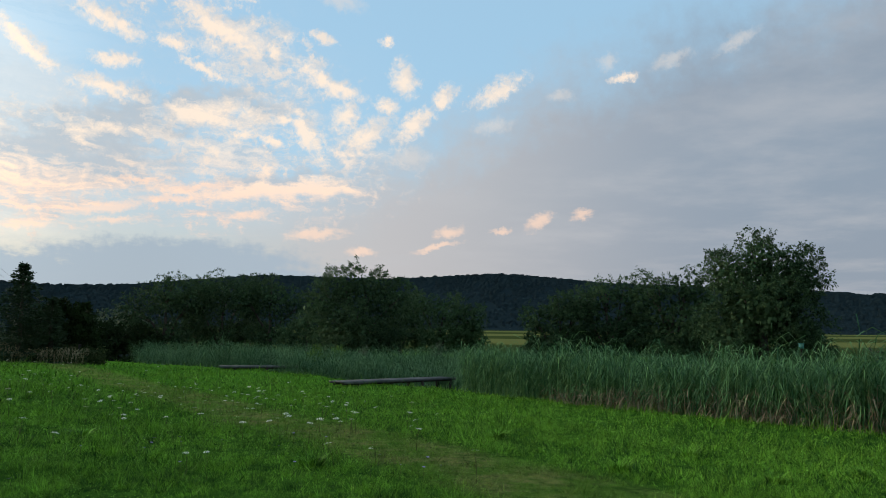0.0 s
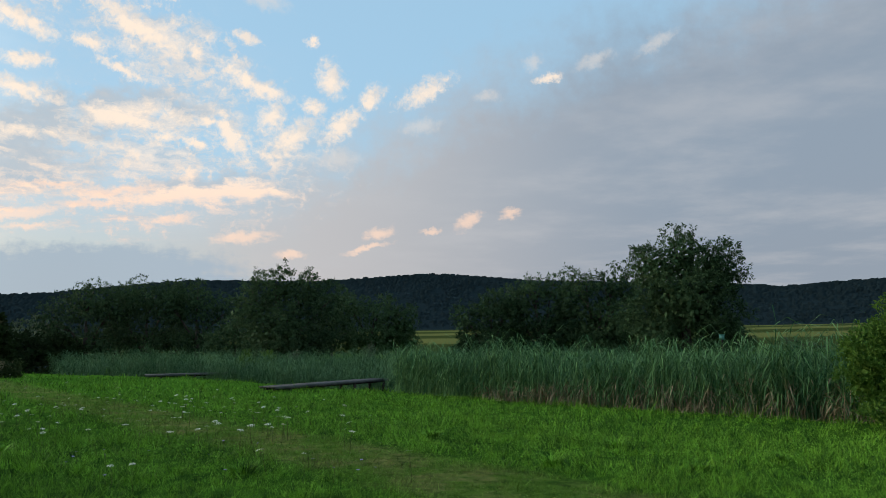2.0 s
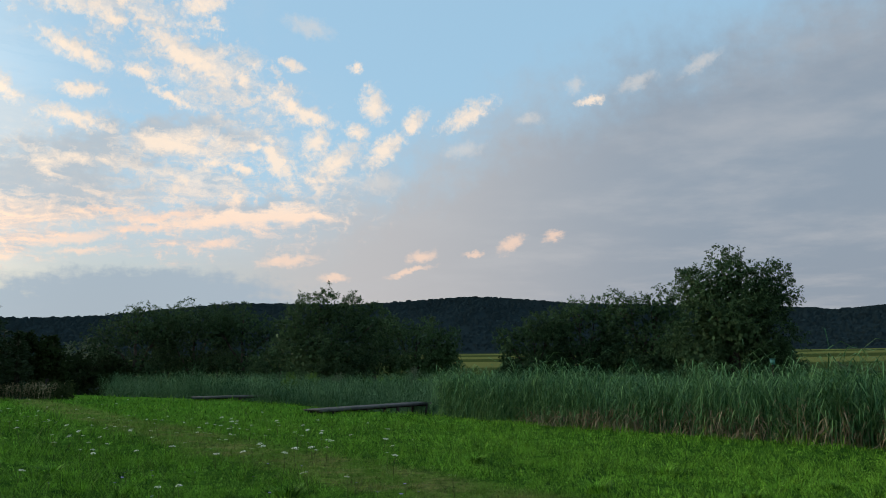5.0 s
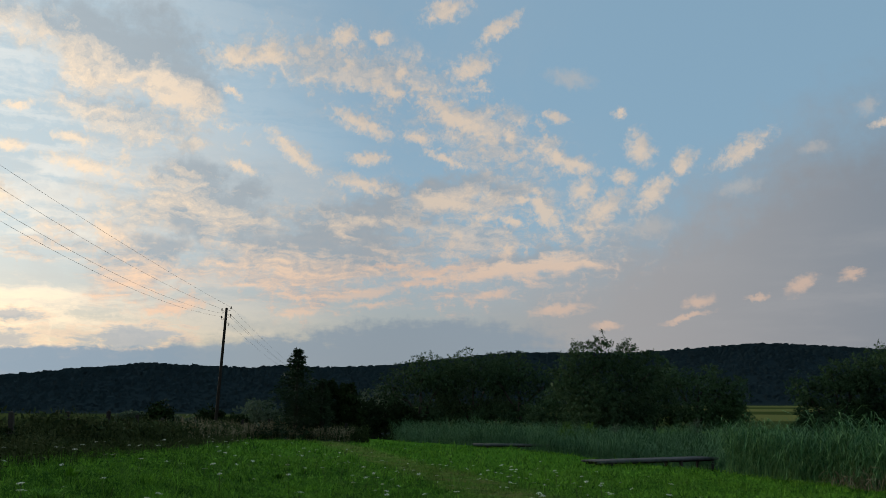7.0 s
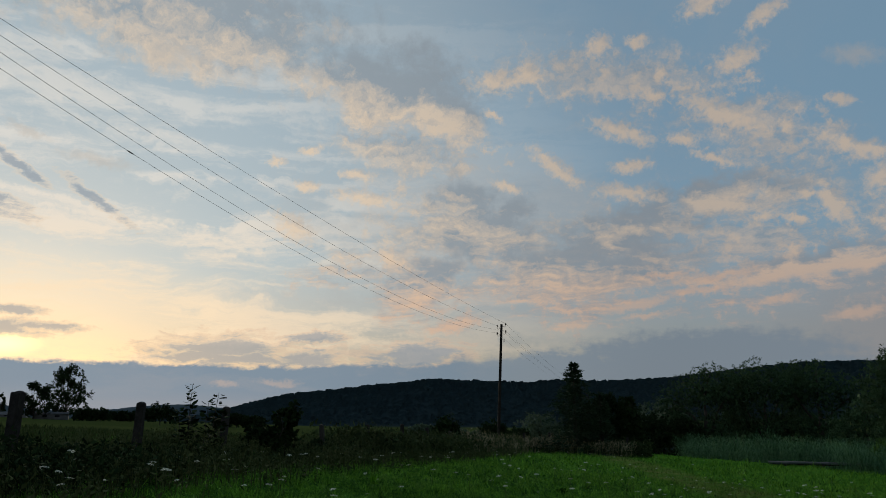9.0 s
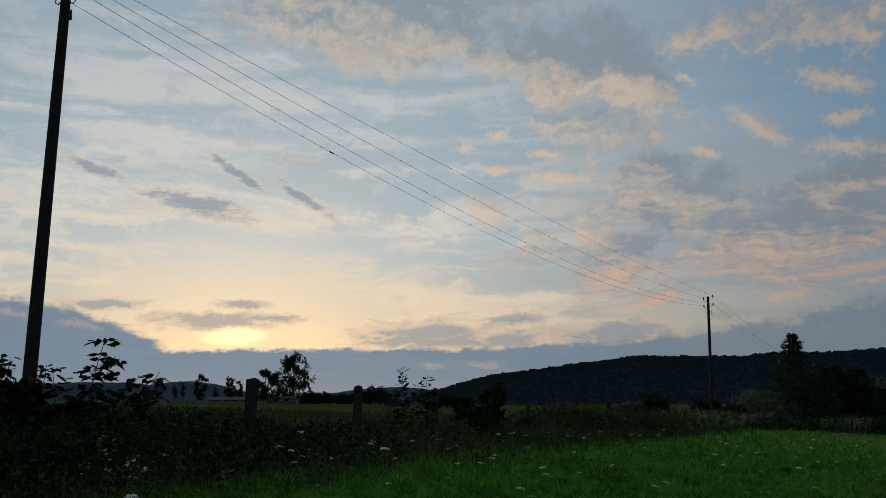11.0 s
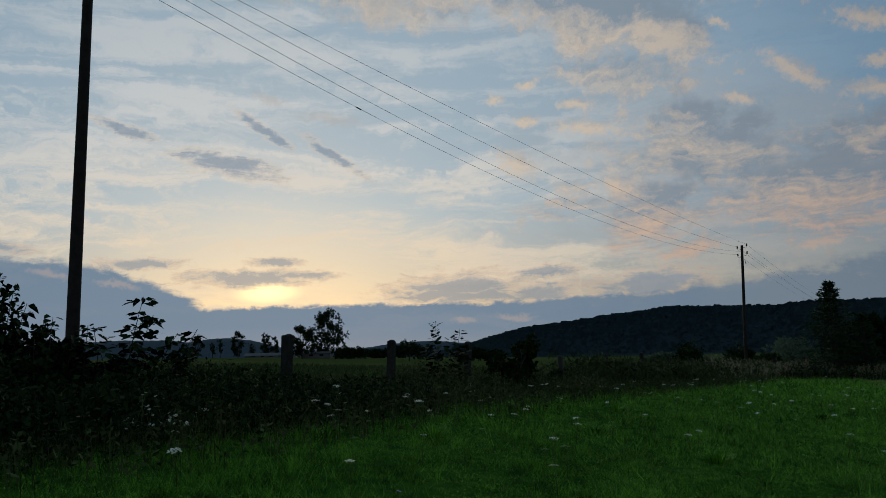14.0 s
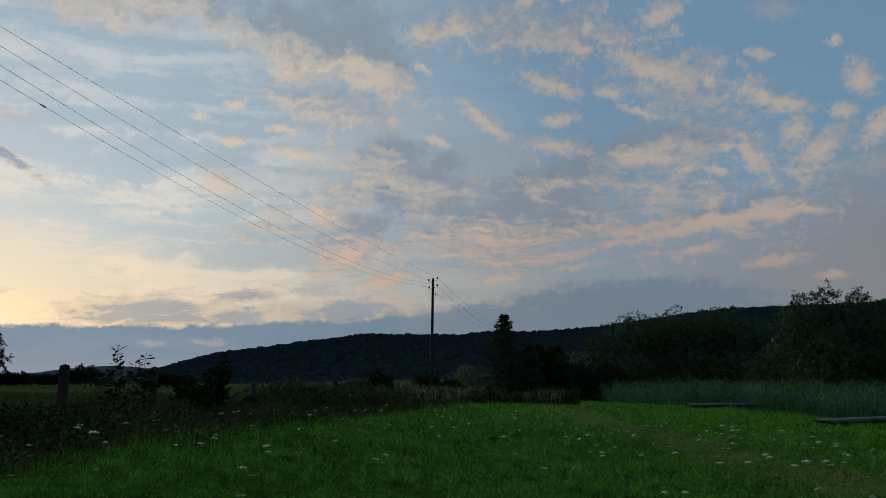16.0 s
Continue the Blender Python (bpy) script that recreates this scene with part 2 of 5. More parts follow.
PUFFS_WEST = [(-30.9, 24.8, 1.3, 0.68, 5), (-33.4, 24.4, 2.1, 0.83, 6), (-43.1, 16, 2.5, 0.6, -5), (-47.5, 19.2, 1, 0.35, 10), (-43.9, 17.6, 1.3, 0.44, -2), (-32.5, 16.9, 1.2, 0.4, -15),
              (-47.6, 16.7, 1, 0.5, -2), (-33.6, 21.9, 0.8, 0.32, -23), (-48.4, 13.7, 1.7, 0.95, -33), (-50, 18.3, 0.7, 0.36, 3), (-39.0, 8.9, 2.4, 0.55, 30), (-41.0, 11.6, 1.4, 0.5, -30), (-36.5, 6.9, 2.2, 0.5, 12)]
FAINT_PUFFS = [(16.5, 19.2, 1.4, 0.5, 15), (12, 19.4, 0.8, 0.55, 30), (-2.6, 12.8, 1.7, 0.81, 1), (3.6, 15.1, 1.6, 0.6, 5), (-7.9, 23.5, 1.9, 0.7, -17), (-9.1, 20.8, 1.1, 0.47, -12), (-58, 24.6, 2.4, 1.3, -3),
               (-66.4, 18.3, 1.6, 0.37, -15), (-62.2, 17, 2.6, 0.5, -6), (8.6, 17.2, 1.0, 0.5, 0), (21, 20, 1.6, 0.5, 20)]
EMBERS = [(0.4, 7.5, 1.1, 0.45, 19), (-0.4, 6.4, 1.7, 0.25, 13), (7, 8.3, 1.1, 0.49, 28), (10.1, 8.8, 0.7, 0.36, -1), (4.4, 7.6, 0.8, 0.25, 0), (-5.9, 6, 1, 0.33, -9), (-9.2, 7.1, 2.1, 0.45, 7),
          (-28.1, 6.9, 1.8, 0.33, 10), (-22.9, 7.4, 1.6, 0.26, 4), (-21.6, 10.2, 2.2, 0.23, 5), (-17.6, 10, 2.7, 0.31, 6), (-23.3, 8.3, 2.6, 0.38, 8), (-19, 9.1, 2.2, 0.31, 4), (-14, 8.4, 1.6, 0.3, 5)]
FLOCKS = [(-17, 12.0, 14, 5.0, 0), (-38.5, 12.0, 5.0, 6.5, 25), (-39, 19.6, 8, 2.4, -6), (-14, 19.5, 9, 3.6, -30), (-28, 11, 9, 4.5, 0), (-25, 24, 9, 3, -10), (-45, 10.5, 5, 1.4, 15)]
GREY_CLOUDS = [(-18.5, 15.3, 6.5, 1.5, 2), (-28.0, 10.8, 8.0, 2.3, 6), (-43, 24.0, 7.3, 3.0, -2), (-37.3, 21.9, 3.4, 1.7, -10), (-34.6, 14.2, 4.8, 2.8, -22),
               (-57, 27.5, 12, 3.4, 0), (-24.5, 13.6, 5, 1.6, 8), (-12, 10.6, 6, 1.0, 5), (-38.5, 10.0, 3.5, 2.0, 30)]
WISPS = [(-69.2, 13.6, 3.4, 0.72, -10), (-67.2, 16.3, 2.2, 0.36, -33), (-62, 14.5, 2.4, 0.36, -31), (-67.6, 5.7, 4.6, 0.50, 2), (-53.2, 4.7, 4.6, 1.1, 4), (-47, 4.4, 2.6, 0.7, 6), (-46.5, 5.9, 1.8, 0.36, 2),
         (-84.6, 7.5, 2.6, 0.4, -1), (-66.1, 6.9, 1.6, 0.3, 0), (-76.4, 15.6, 2.0, 0.35, -16), (-64.6, 5.9, 2.8, 0.36, 0), (-75.1, 6.6, 2.6, 0.36, 1), (-39.6, 4.6, 3.6, 0.9, 6)]
BANK = [(-98, 0, 21, 7.9, 0), (-82, 0, 14, 7.0, -2), (-60, 0, 40, 3.9, 0), (-35, 0, 40, 4.2, 0)]
LOW_SHEET = [(-18.5, 4.6, 11, 2.0, 0), (-18, 3.2, 15, 2.2, 0), (-30, 3.6, 10, 1.6, 3)]
GASHES = [(-76.6, 5.2, 1.6, 0.3, -8), (-80.6, 5.9, 1.5, 0.28, -10), (-48.9, 2.7, 1.6, 0.3, 0), (-52.5, 2.5, 1.0, 0.25, 0)]
build_sky()

sun_data = bpy.data.lights.new("sun", "SUN")
sun_data.energy, sun_data.angle, sun_data.color = 1.15, radians(28), (1.0, 0.90, 0.78)
sun = new("sun", sun_data)
sun.matrix_world = look((100 * math.sin(radians(SUN_AZ)), 100 * math.cos(radians(SUN_AZ)), 22), (0, 0, 0))
tagged(sun, kind="structure")

# ---------------------------------------------------------------- materials
def material(name, dark, light, scale=3.0, rough=0.8, bump=0.0, bump_scale=40.0, metal=0.0, island=0.0, through_light=0.0, third=None, big=0.15, gloss=0.2, fluff=0.0):
    """Two-scale noise between two colours; island: variation from piece to piece; through_light: share let through leaves."""
    m = bpy.data.materials.new(name)
    m.use_nodes = True
    t = Tree(m.node_tree)
    m.node_tree.nodes.clear()
    co = t.node("ShaderNodeNewGeometry")
    pos = co.outputs["Position"]
    f, _ = t.noise(pos, scale, 5.0, 0.65)
    g, _ = t.noise(pos, scale * big, 3.0, 0.5)
    k = t.math("ADD", t.math("MULTIPLY", t.step(f, 0.3, 0.7), 0.55), t.math("MULTIPLY", t.step(g, 0.3, 0.7), 0.45))
    if island:
        r = t.math("SUBTRACT", co.outputs["Random Per Island"], 0.5)
        k = t.math("ADD", k, t.math("MULTIPLY", r, island), clamp=True)
    c = t.mix(k, dark, light)
    if third:
        h, _ = t.noise(pos, scale * 0.4, 4.0, 0.6)
        c = t.mix(t.step(h, 0.55, 0.75), c, third)
    p = t.node("ShaderNodeBsdfPrincipled")
    t.link(c, p.inputs["Base Color"])
    if fluff:
        # normals are bent upwards, so low side light hardly shades the crowns
        nv = t.vec("ADD", t.vec("SCALE", co.outputs["Normal"], scale=1 - fluff), (0, 0, fluff))
        t.link(t.vec("NORMALIZE", nv), p.inputs["Normal"])
    p.inputs["Roughness"].default_value, p.inputs["Metallic"].default_value = rough, metal
    p.inputs["Specular IOR Level"].default_value = gloss
    if bump:
        b = t.node("ShaderNodeBump")
        h, _ = t.noise(pos, bump_scale, 4.0, 0.6)
        t.link(h, b.inputs["Height"])
        b.inputs["Strength"].default_value, b.inputs["Distance"].default_value = bump, 0.02
        t.link(b.outputs[0], p.inputs["Normal"])
    out = p.outputs[0]
    if through_light:
        tr = t.node("ShaderNodeBsdfTranslucent")
        t.link(c, tr.inputs[0])
        mx = t.node("ShaderNodeMixShader")
        mx.inputs[0].default_value = through_light
        t.link(out, mx.inputs[1])
        t.link(tr.outputs[0], mx.inputs[2])
        out = mx.outputs[0]
    t.link(out, t.node("ShaderNodeOutputMaterial").inputs[0])
    return m


TRACK_A, TRACK_B = (1.6, 8.0), (-15.5, 34.5)      # middle line of the mown track


def track_mask(t, pos, half, soft):
    """1 on the track, 0 beside it."""
    ax, ay = TRACK_A
    dx, dy = TRACK_B[0] - ax, TRACK_B[1] - ay
    n = math.hypot(dx, dy)
    side = t.vec("DOT_PRODUCT", t.vec("SUBTRACT", pos, (ax, ay, 0)), (dy / n, -dx / n, 0))
    w, _ = t.noise(pos, 0.25, 3.0, 0.6)
    side = t.math("ADD", side, t.math("MULTIPLY", t.math("SUBTRACT", w, 0.5), 0.9))
    return t.step(t.math("ABSOLUTE", side), half, half + soft, 1.0, 0.0)


def meadow_material(name, blades):
    m = bpy.data.materials.new(name)
    m.use_nodes = True
    t = Tree(m.node_tree)
    m.node_tree.nodes.clear()
    g = t.node("ShaderNodeNewGeometry")
    pos = g.outputs["Position"]
    f, _ = t.noise(pos, 4.2, 6.0, 0.72)
    b, _ = t.noise(pos, 1.1, 4.0, 0.6)
    k = t.math("ADD", t.math("MULTIPLY", t.step(f, 0.36, 0.64), 0.66), t.math("MULTIPLY", t.step(b, 0.3, 0.7), 0.34))
    if blades:
        k = t.math("ADD", k, t.math("MULTIPLY", t.math("SUBTRACT", g.outputs["Random Per Island"], 0.5), 0.9), clamp=True)
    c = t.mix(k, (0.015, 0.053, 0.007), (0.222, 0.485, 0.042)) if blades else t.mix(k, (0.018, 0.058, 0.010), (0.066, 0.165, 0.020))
    # ground is dark between the near blades, grass-coloured farther from the camera
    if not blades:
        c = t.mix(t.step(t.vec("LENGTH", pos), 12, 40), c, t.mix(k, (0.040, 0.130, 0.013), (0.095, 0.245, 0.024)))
    dry, _ = t.noise(pos, 0.9, 4.0, 0.7)
    c = t.mix(t.math("MULTIPLY", t.step(dry, 0.58, 0.75), 0.22), c, (0.20, 0.24, 0.06))
    tm = t.math("MULTIPLY", track_mask(t, pos, 0.45, 0.9), t.step(f, 0.30, 0.66, 0.15, 0.80))
    c = t.mix(tm, c, t.mix(t.step(dry, 0.40, 0.62), (0.120, 0.200, 0.034), (0.260, 0.225, 0.085)))
    if not blades:
        # far meadow and farmland
        ln = t.vec("LENGTH", pos)
        strips = t.node("ShaderNodeTexWave", wave_type="BANDS", bands_direction="Y")
        t.link(pos, strips.inputs[0])
        strips.inputs["Scale"].default_value, strips.inputs["Distortion"].default_value = 0.0030, 2.6
        strips.inputs["Detail"].default_value = 2.0
        sp = t.node("ShaderNodeSeparateXYZ")
        t.link(pos, sp.inputs[0])
        stripes = t.math("MULTIPLY", t.step(strips.outputs["Fac"], 0.35, 0.65), t.step(sp.outputs[0], -12, 0, 0.12, 1.0))
        farm = t.mix(stripes, (0.054, 0.070, 0.021), (0.155, 0.160, 0.050))
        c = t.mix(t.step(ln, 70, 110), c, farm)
        # hill ground: hazed like the woods, darkened to match the crowns' shaded faces
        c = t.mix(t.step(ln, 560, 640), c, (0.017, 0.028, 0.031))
    p = t.node("ShaderNodeBsdfPrincipled")
    t.link(c, p.inputs["Base Color"])
    p.inputs["Roughness"].default_value = 0.75
    p.inputs["Specular IOR Level"].default_value = 0.10 if blades else 0.0
    if not blades:
        bp = t.node("ShaderNodeBump")
        h, _ = t.noise(pos, 9.0, 6.0, 0.7)
        t.link(h, bp.inputs["Height"])
        bp.inputs["Strength"].default_value, bp.inputs["Distance"].default_value = 0.8, 0.15
        t.link(bp.outputs[0], p.inputs["Normal"])
    out = p.outputs[0]
    if blades:
        tr = t.node("ShaderNodeBsdfTranslucent")
        t.link(c, tr.inputs[0])
        mx = t.node("ShaderNodeMixShader")
        mx.inputs[0].default_value = 0.03
        t.link(out, mx.inputs[1])
        t.link(tr.outputs[0], mx.inputs[2])
        out = mx.outputs[0]
    t.link(out, t.node("ShaderNodeOutputMaterial").inputs[0])
    return m


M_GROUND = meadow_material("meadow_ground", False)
M_GRASS = meadow_material("meadow_grass", True)
M_REED = material("reed_leaf", (0.034, 0.105, 0.040), (0.170, 0.320, 0.120), 2.5, 0.6, island=1.2, through_light=0.2, gloss=0.06)
# darker copy of reed_leaf; sky light turned the far stands too pale
M_REED_FAR = material("far_reed_leaf", (0.030, 0.085, 0.036), (0.115, 0.215, 0.090), 1.2, 0.65, island=0.9, through_light=0.1, gloss=0.03)
M_REED_DRY = material("reed_dry", (0.16, 0.12, 0.07), (0.33, 0.26, 0.16), 2.0, 0.8, island=0.7)
# strong light-dark noise stands in for lit clumps and shaded gaps between them
M_WILLOW = material("willow_leaf", (0.015, 0.036, 0.015), (0.086, 0.148, 0.060), 0.85, 0.75, island=0.5, through_light=0.15, gloss=0.1)
M_GREYWILLOW = material("grey_willow_leaf", (0.07, 0.105, 0.06), (0.13, 0.17, 0.10), 0.6, 0.65, island=0.6, through_light=0.2)
M_BUSH = material("bush_leaf", (0.040, 0.100, 0.016), (0.130, 0.235, 0.036), 1.6, 0.7, island=0.8, through_light=0.2, gloss=0.1)
M_SPRUCE = material("spruce_needle", (0.020, 0.042, 0.018), (0.045, 0.075, 0.030), 1.2, 0.7, island=0.6)
M_HERB = material("herb_leaf", (0.023, 0.039, 0.014), (0.064, 0.082, 0.029), 1.1, 0.85, island=0.9, gloss=0.05)
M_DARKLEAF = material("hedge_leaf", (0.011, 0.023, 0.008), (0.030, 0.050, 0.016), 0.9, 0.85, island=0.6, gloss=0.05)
M_WEED = material("weed_stalk", (0.040, 0.058, 0.018), (0.112, 0.120, 0.044), 0.8, 0.85, island=0.8, gloss=0.05)
M_STRAW = material("straw", (0.22, 0.18, 0.10), (0.40, 0.33, 0.20), 1.5, 0.85, island=0.7)
M_BARK = material("bark", (0.035, 0.028, 0.022), (0.10, 0.085, 0.065), 6.0, 0.9, bump=0.8, bump_scale=18)
M_POLE = material("weathered_pole_wood", (0.017, 0.012, 0.010), (0.050, 0.037, 0.030), 7.0, 0.9, bump=0.5, bump_scale=30)
M_POST = material("weathered_post", (0.020, 0.017, 0.014), (0.060, 0.050, 0.043), 9.0, 0.9, bump=0.7, bump_scale=35)
M_PLANK = material("jetty_plank", (0.050, 0.051, 0.050), (0.135, 0.133, 0.128), 5.0, 0.85, bump=0.5, bump_scale=25)
M_WATER = material("pond_water", (0.010, 0.014, 0.010), (0.016, 0.022, 0.014), 0.5, 0.06)
# crown green is shifted to blue-grey for the haze over the hills
M_FOREST = material("hazy_forest_crown", (0.029, 0.048, 0.052), (0.042, 0.066, 0.070), 0.03, 1.0, island=0.35, big=0.2, gloss=0.0, fluff=0.95, through_light=0.3)
# blue haze of distance is mixed into this woodland colour
M_FAR_HAZE = material("hazy_distant_woods", (0.050, 0.068, 0.080), (0.062, 0.082, 0.094), 0.02, 1.0, gloss=0.0)
M_CERAMIC = material("insulator_ceramic", (0.10, 0.06, 0.04), (0.20, 0.12, 0.08), 20, 0.25)
M_STEEL = material("rusty_steel", (0.06, 0.05, 0.045), (0.14, 0.10, 0.075), 20, 0.6, metal=0.7)
M_WIRE = material("aluminium_wire", (0.05, 0.05, 0.05), (0.09, 0.09, 0.09), 2, 0.6, metal=0.5)
M_PETAL = material("white_petal", (0.66, 0.66, 0.50), (0.82, 0.82, 0.68), 30, 0.7, island=0.4, through_light=0.2)
M_PINK = material("pale_violet_petal", (0.26, 0.20, 0.40), (0.40, 0.32, 0.55), 30, 0.7, island=0.4)
M_WALL = material("pale_render", (0.14, 0.135, 0.125), (0.22, 0.21, 0.20), 0.6, 0.9)
# base colour lightened in place of reflected sky, since gloss is off
M_ROOF = material("grey_sheet_roof", (0.09, 0.088, 0.09), (0.15, 0.145, 0.145), 0.8, 0.9, gloss=0.0)
M_TEAL = material("teal_paint", (0.05, 0.20, 0.17), (0.08, 0.27, 0.23), 12, 0.6)
M_GLASS = material("dark_window", (0.02, 0.022, 0.025), (0.03, 0.032, 0.036), 1.0, 0.1)


# ---------------------------------------------------------------- mesh helpers
def sheet(name, verts, faces, mat):
    """A mesh object data block from numpy arrays; faces: (n, 3) or (n, 4)."""
    me = bpy.data.meshes.new(name)
    verts, faces = np.asarray(verts, np.float32), np.asarray(faces, np.int32)
    n, k = faces.shape
    me.vertices.add(len(verts))
    me.vertices.foreach_set("co", verts.ravel())
    me.loops.add(n * k)
    me.loops.foreach_set("vertex_index", faces.ravel())
    me.polygons.add(n)
    me.polygons.foreach_set("loop_start", np.arange(0, n * k, k, dtype=np.int32))
    me.update(calc_edges=True)
    me.validate()
    me.materials.append(mat)
    return me


def ribbons(line, half, side):
    """Ribbons along centre lines (n, k, 3) with half widths (n, k) across the vectors side (n, 3)."""
    n, k, _ = line.shape
    off = half[..., None] * side[:, None, :]
    v = np.stack([line - off, line + off], 2).reshape(-1, 3)
    base = (np.arange(n) * 2 * k)[:, None, None] + (np.arange(k - 1) * 2)[None, :, None]
    f = (base + np.array([0, 1, 3, 2])[None, None, :]).reshape(-1, 4)
    return v, f


def merge(pieces):
    vs, fs, n = [], [], 0
    for v, f in pieces:
        vs.append(v)
        fs.append(np.asarray(f) + n)
        n += len(v)
    return np.concatenate(vs), np.concatenate(fs)


def tube(points, radii, sides=8):
    """A tapered tube along points, with closed ends."""
    pts = [Vector(p) for p in points]
    verts, faces = [], []
    for i, p in enumerate(pts):
        way = (pts[min(i + 1, len(pts) - 1)] - pts[max(i - 1, 0)]).normalized()
        a = way.orthogonal().normalized() if abs(way.z) < 0.9 else Vector((1, 0, 0)).cross(way).normalized()
        b = way.cross(a)
        for j in range(sides):
            w = 2 * math.pi * j / sides
            verts.append(tuple(p + radii[i] * (math.cos(w) * a + math.sin(w) * b)))
    for i in range(len(pts) - 1):
        for j in range(sides):
            k = (j + 1) % sides
            faces.append((i * sides + j, i * sides + k, (i + 1) * sides + k, (i + 1) * sides + j))
    n = len(verts)
    verts += [tuple(pts[0]), tuple(pts[-1])]
    top = (len(pts) - 1) * sides
    for j in range(0, sides, 2):
        faces.append((n, (j + 2) % sides, (j + 1) % sides, j))
        faces.append((n + 1, top + j, top + (j + 1) % sides, top + (j + 2) % sides))
    return np.array(verts), np.array(faces)


def box(x0, y0, z0, x1, y1, z1):
    v = np.array([(x, y, z) for z in (z0, z1) for y in (y0, y1) for x in (x0, x1)], float)
    return v, np.array([(0, 2, 3, 1), (4, 5, 7, 6), (0, 1, 5, 4), (2, 6, 7, 3), (0, 4, 6, 2), (1, 3, 7, 5)])


def part(name, vf, mat, parent=None, label="", smooth=False):
    """One mesh object under a thing."""
    me = sheet(name, vf[0], vf[1], mat)
    if smooth:
        me.shade_smooth()
    ob = new(name, me)
    ob.parent = parent
    if label:
        ob["label"] = label
    return ob


def empty(name, place, label, category, group="", turn=0.0):
    ob = new(name)
    ob.empty_display_size = 0.2
    ob.matrix_basis = pose(*place, 0, 0, turn)
    return tagged(ob, label, category, group)


def unit(v):
    return v / np.maximum(np.linalg.norm(v, axis=-1, keepdims=True), 1e-9)


def polar(az, dist):
    a = np.radians(az)
    return np.sin(a) * dist, np.cos(a) * dist


def wavy(x, y, seed=0, s=1.0):
    """Smooth cheap noise, about -1 to 1."""
    x, y = np.asarray(x) * s + seed * 7.3, np.asarray(y) * s - seed * 3.1
    return (np.sin(x + 1.7 * np.sin(0.61 * y)) + np.sin(0.83 * y + 1.3 * np.sin(0.47 * x + 1)) + np.sin(0.53 * (x + y) + 2 * np.sin(0.31 * (x - y)))) / 3


# ---------------------------------------------------------------- lie of the land
FENCE = np.array([-10.9, 5.1])
ALONG = np.array([-0.398, 0.917])
LEFTWARD = np.array([-0.917, -0.398])
CORNER, BACK = np.array([-27.0, 42.5]), np.array([0.995, 0.10])      # the fence turns towards the spruce
SHORE_Y = np.array([-60, 5, 17.7, 20.6, 23.5, 26.5, 30, 35, 44, 52, 75, 200.0])
SHORE_X = np.array([70, 20, 9.7, 6.9, 4.3, 2.2, 0.2, -4.0, -10.5, -20.4, -46, -180.0])


def shore(x, y):
    """Metres past the pond's edge (positive: over the pond)."""
    return (x - np.interp(y, SHORE_Y, SHORE_X)) * 0.74


def smooth(v, lo, hi):
    k = np.clip((v - lo) / (hi - lo), 0, 1)
    return k * k * (3 - 2 * k)


RIDGE_AZ = np.array([-180, -90, -74, -70, -66, -60, -56, -52.5, -48.7, -42.8, -37.9, -34.3, -31.5, -29.4, -26, -21.5, -16, -12.7, -9, -4, -1, 4, 8, 11.2, 16, 22, 26.3, 28.2, 32, 40, 60, 180])
RIDGE_EL = np.array([0.3, 0.3, 0.3, 0.3, 0.3, 0.3, 0.4, 0.8, 1.8, 2.5, 3.0, 2.9, 2.8, 3.0, 2.9, 3.1, 3.7, 4.0, 4.0, 3.9, 4.1, 4.4, 4.1, 3.8, 3.6, 3.3, 3.1, 2.9, 3.1, 3.2, 2.5, 1.0])


def land(x, y):
    x, y = np.asarray(x, float), np.asarray(y, float)
    r = np.hypot(x, y)
    az = np.degrees(np.arctan2(x, y))
    s = (x - FENCE[0]) * ALONG[0] + (y - FENCE[1]) * ALONG[1]
    d = (x - FENCE[0]) * LEFTWARD[0] + (y - FENCE[1]) * LEFTWARD[1]
    crest = np.interp(s, [-30, 5, 12, 30, 50, 90, 300], [0.85, 0.72, 0.55, 0.10, -0.30, -0.8, -2.0])
    e = shore(x, y)
    # meadow between the fence's bank and the pond
    z = crest * smooth(d, -9.5, -0.5) - 0.38 * smooth(e, -14, -1)
    z = z + 0.045 * wavy(x, y, 1, 0.55) * smooth(r, 2, 6)
    # field beyond the fence
    z = z + np.where(d > 0, 0.0200 * np.minimum(d, 200) * smooth(s, 420, 230), 0)
    # pond bed and its far side
    z = z - 0.9 * smooth(e, -0.2, 1.6) * (1 - smooth(e, 22, 40))
    far = smooth(e, 20, 60)
    z = z + far * (np.maximum(r - 95, 0) * 0.0155 * (1 - smooth(r, 380, 700) * 0.35))
    # wooded ridge
    top = np.interp(az, RIDGE_AZ, RIDGE_EL)
    ridge = np.tan(np.radians(top + 0.10)) * 1500 - 6
    z = z + (ridge - z) * smooth(r, 560, 1500)
    return z - smooth(r, 1600, 3000) * 40


def ground():
    rings = np.concatenate([[0.0], np.geomspace(1.2, 4600, 250)])
    az = np.concatenate([np.arange(-180, -96, 4), np.arange(-96, 46, 0.8), np.arange(46, 180, 4)])
    R, A = np.meshgrid(rings, az, indexing="ij")
    x, y = polar(A, R)
    v = np.stack([x, y, land(x, y)], -1).reshape(-1, 3)
    n = len(az)
    i, j = np.meshgrid(np.arange(len(rings) - 1), np.arange(n), indexing="ij")
    k = (j + 1) % n
    f = np.stack([i * n + j, i * n + k, (i + 1) * n + k, (i + 1) * n + j], -1).reshape(-1, 4)
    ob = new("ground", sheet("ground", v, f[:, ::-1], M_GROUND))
    ob.data.shade_smooth()
    return tagged(ob, "green meadow ground rising to farmland and hills", "ground", kind="structure")


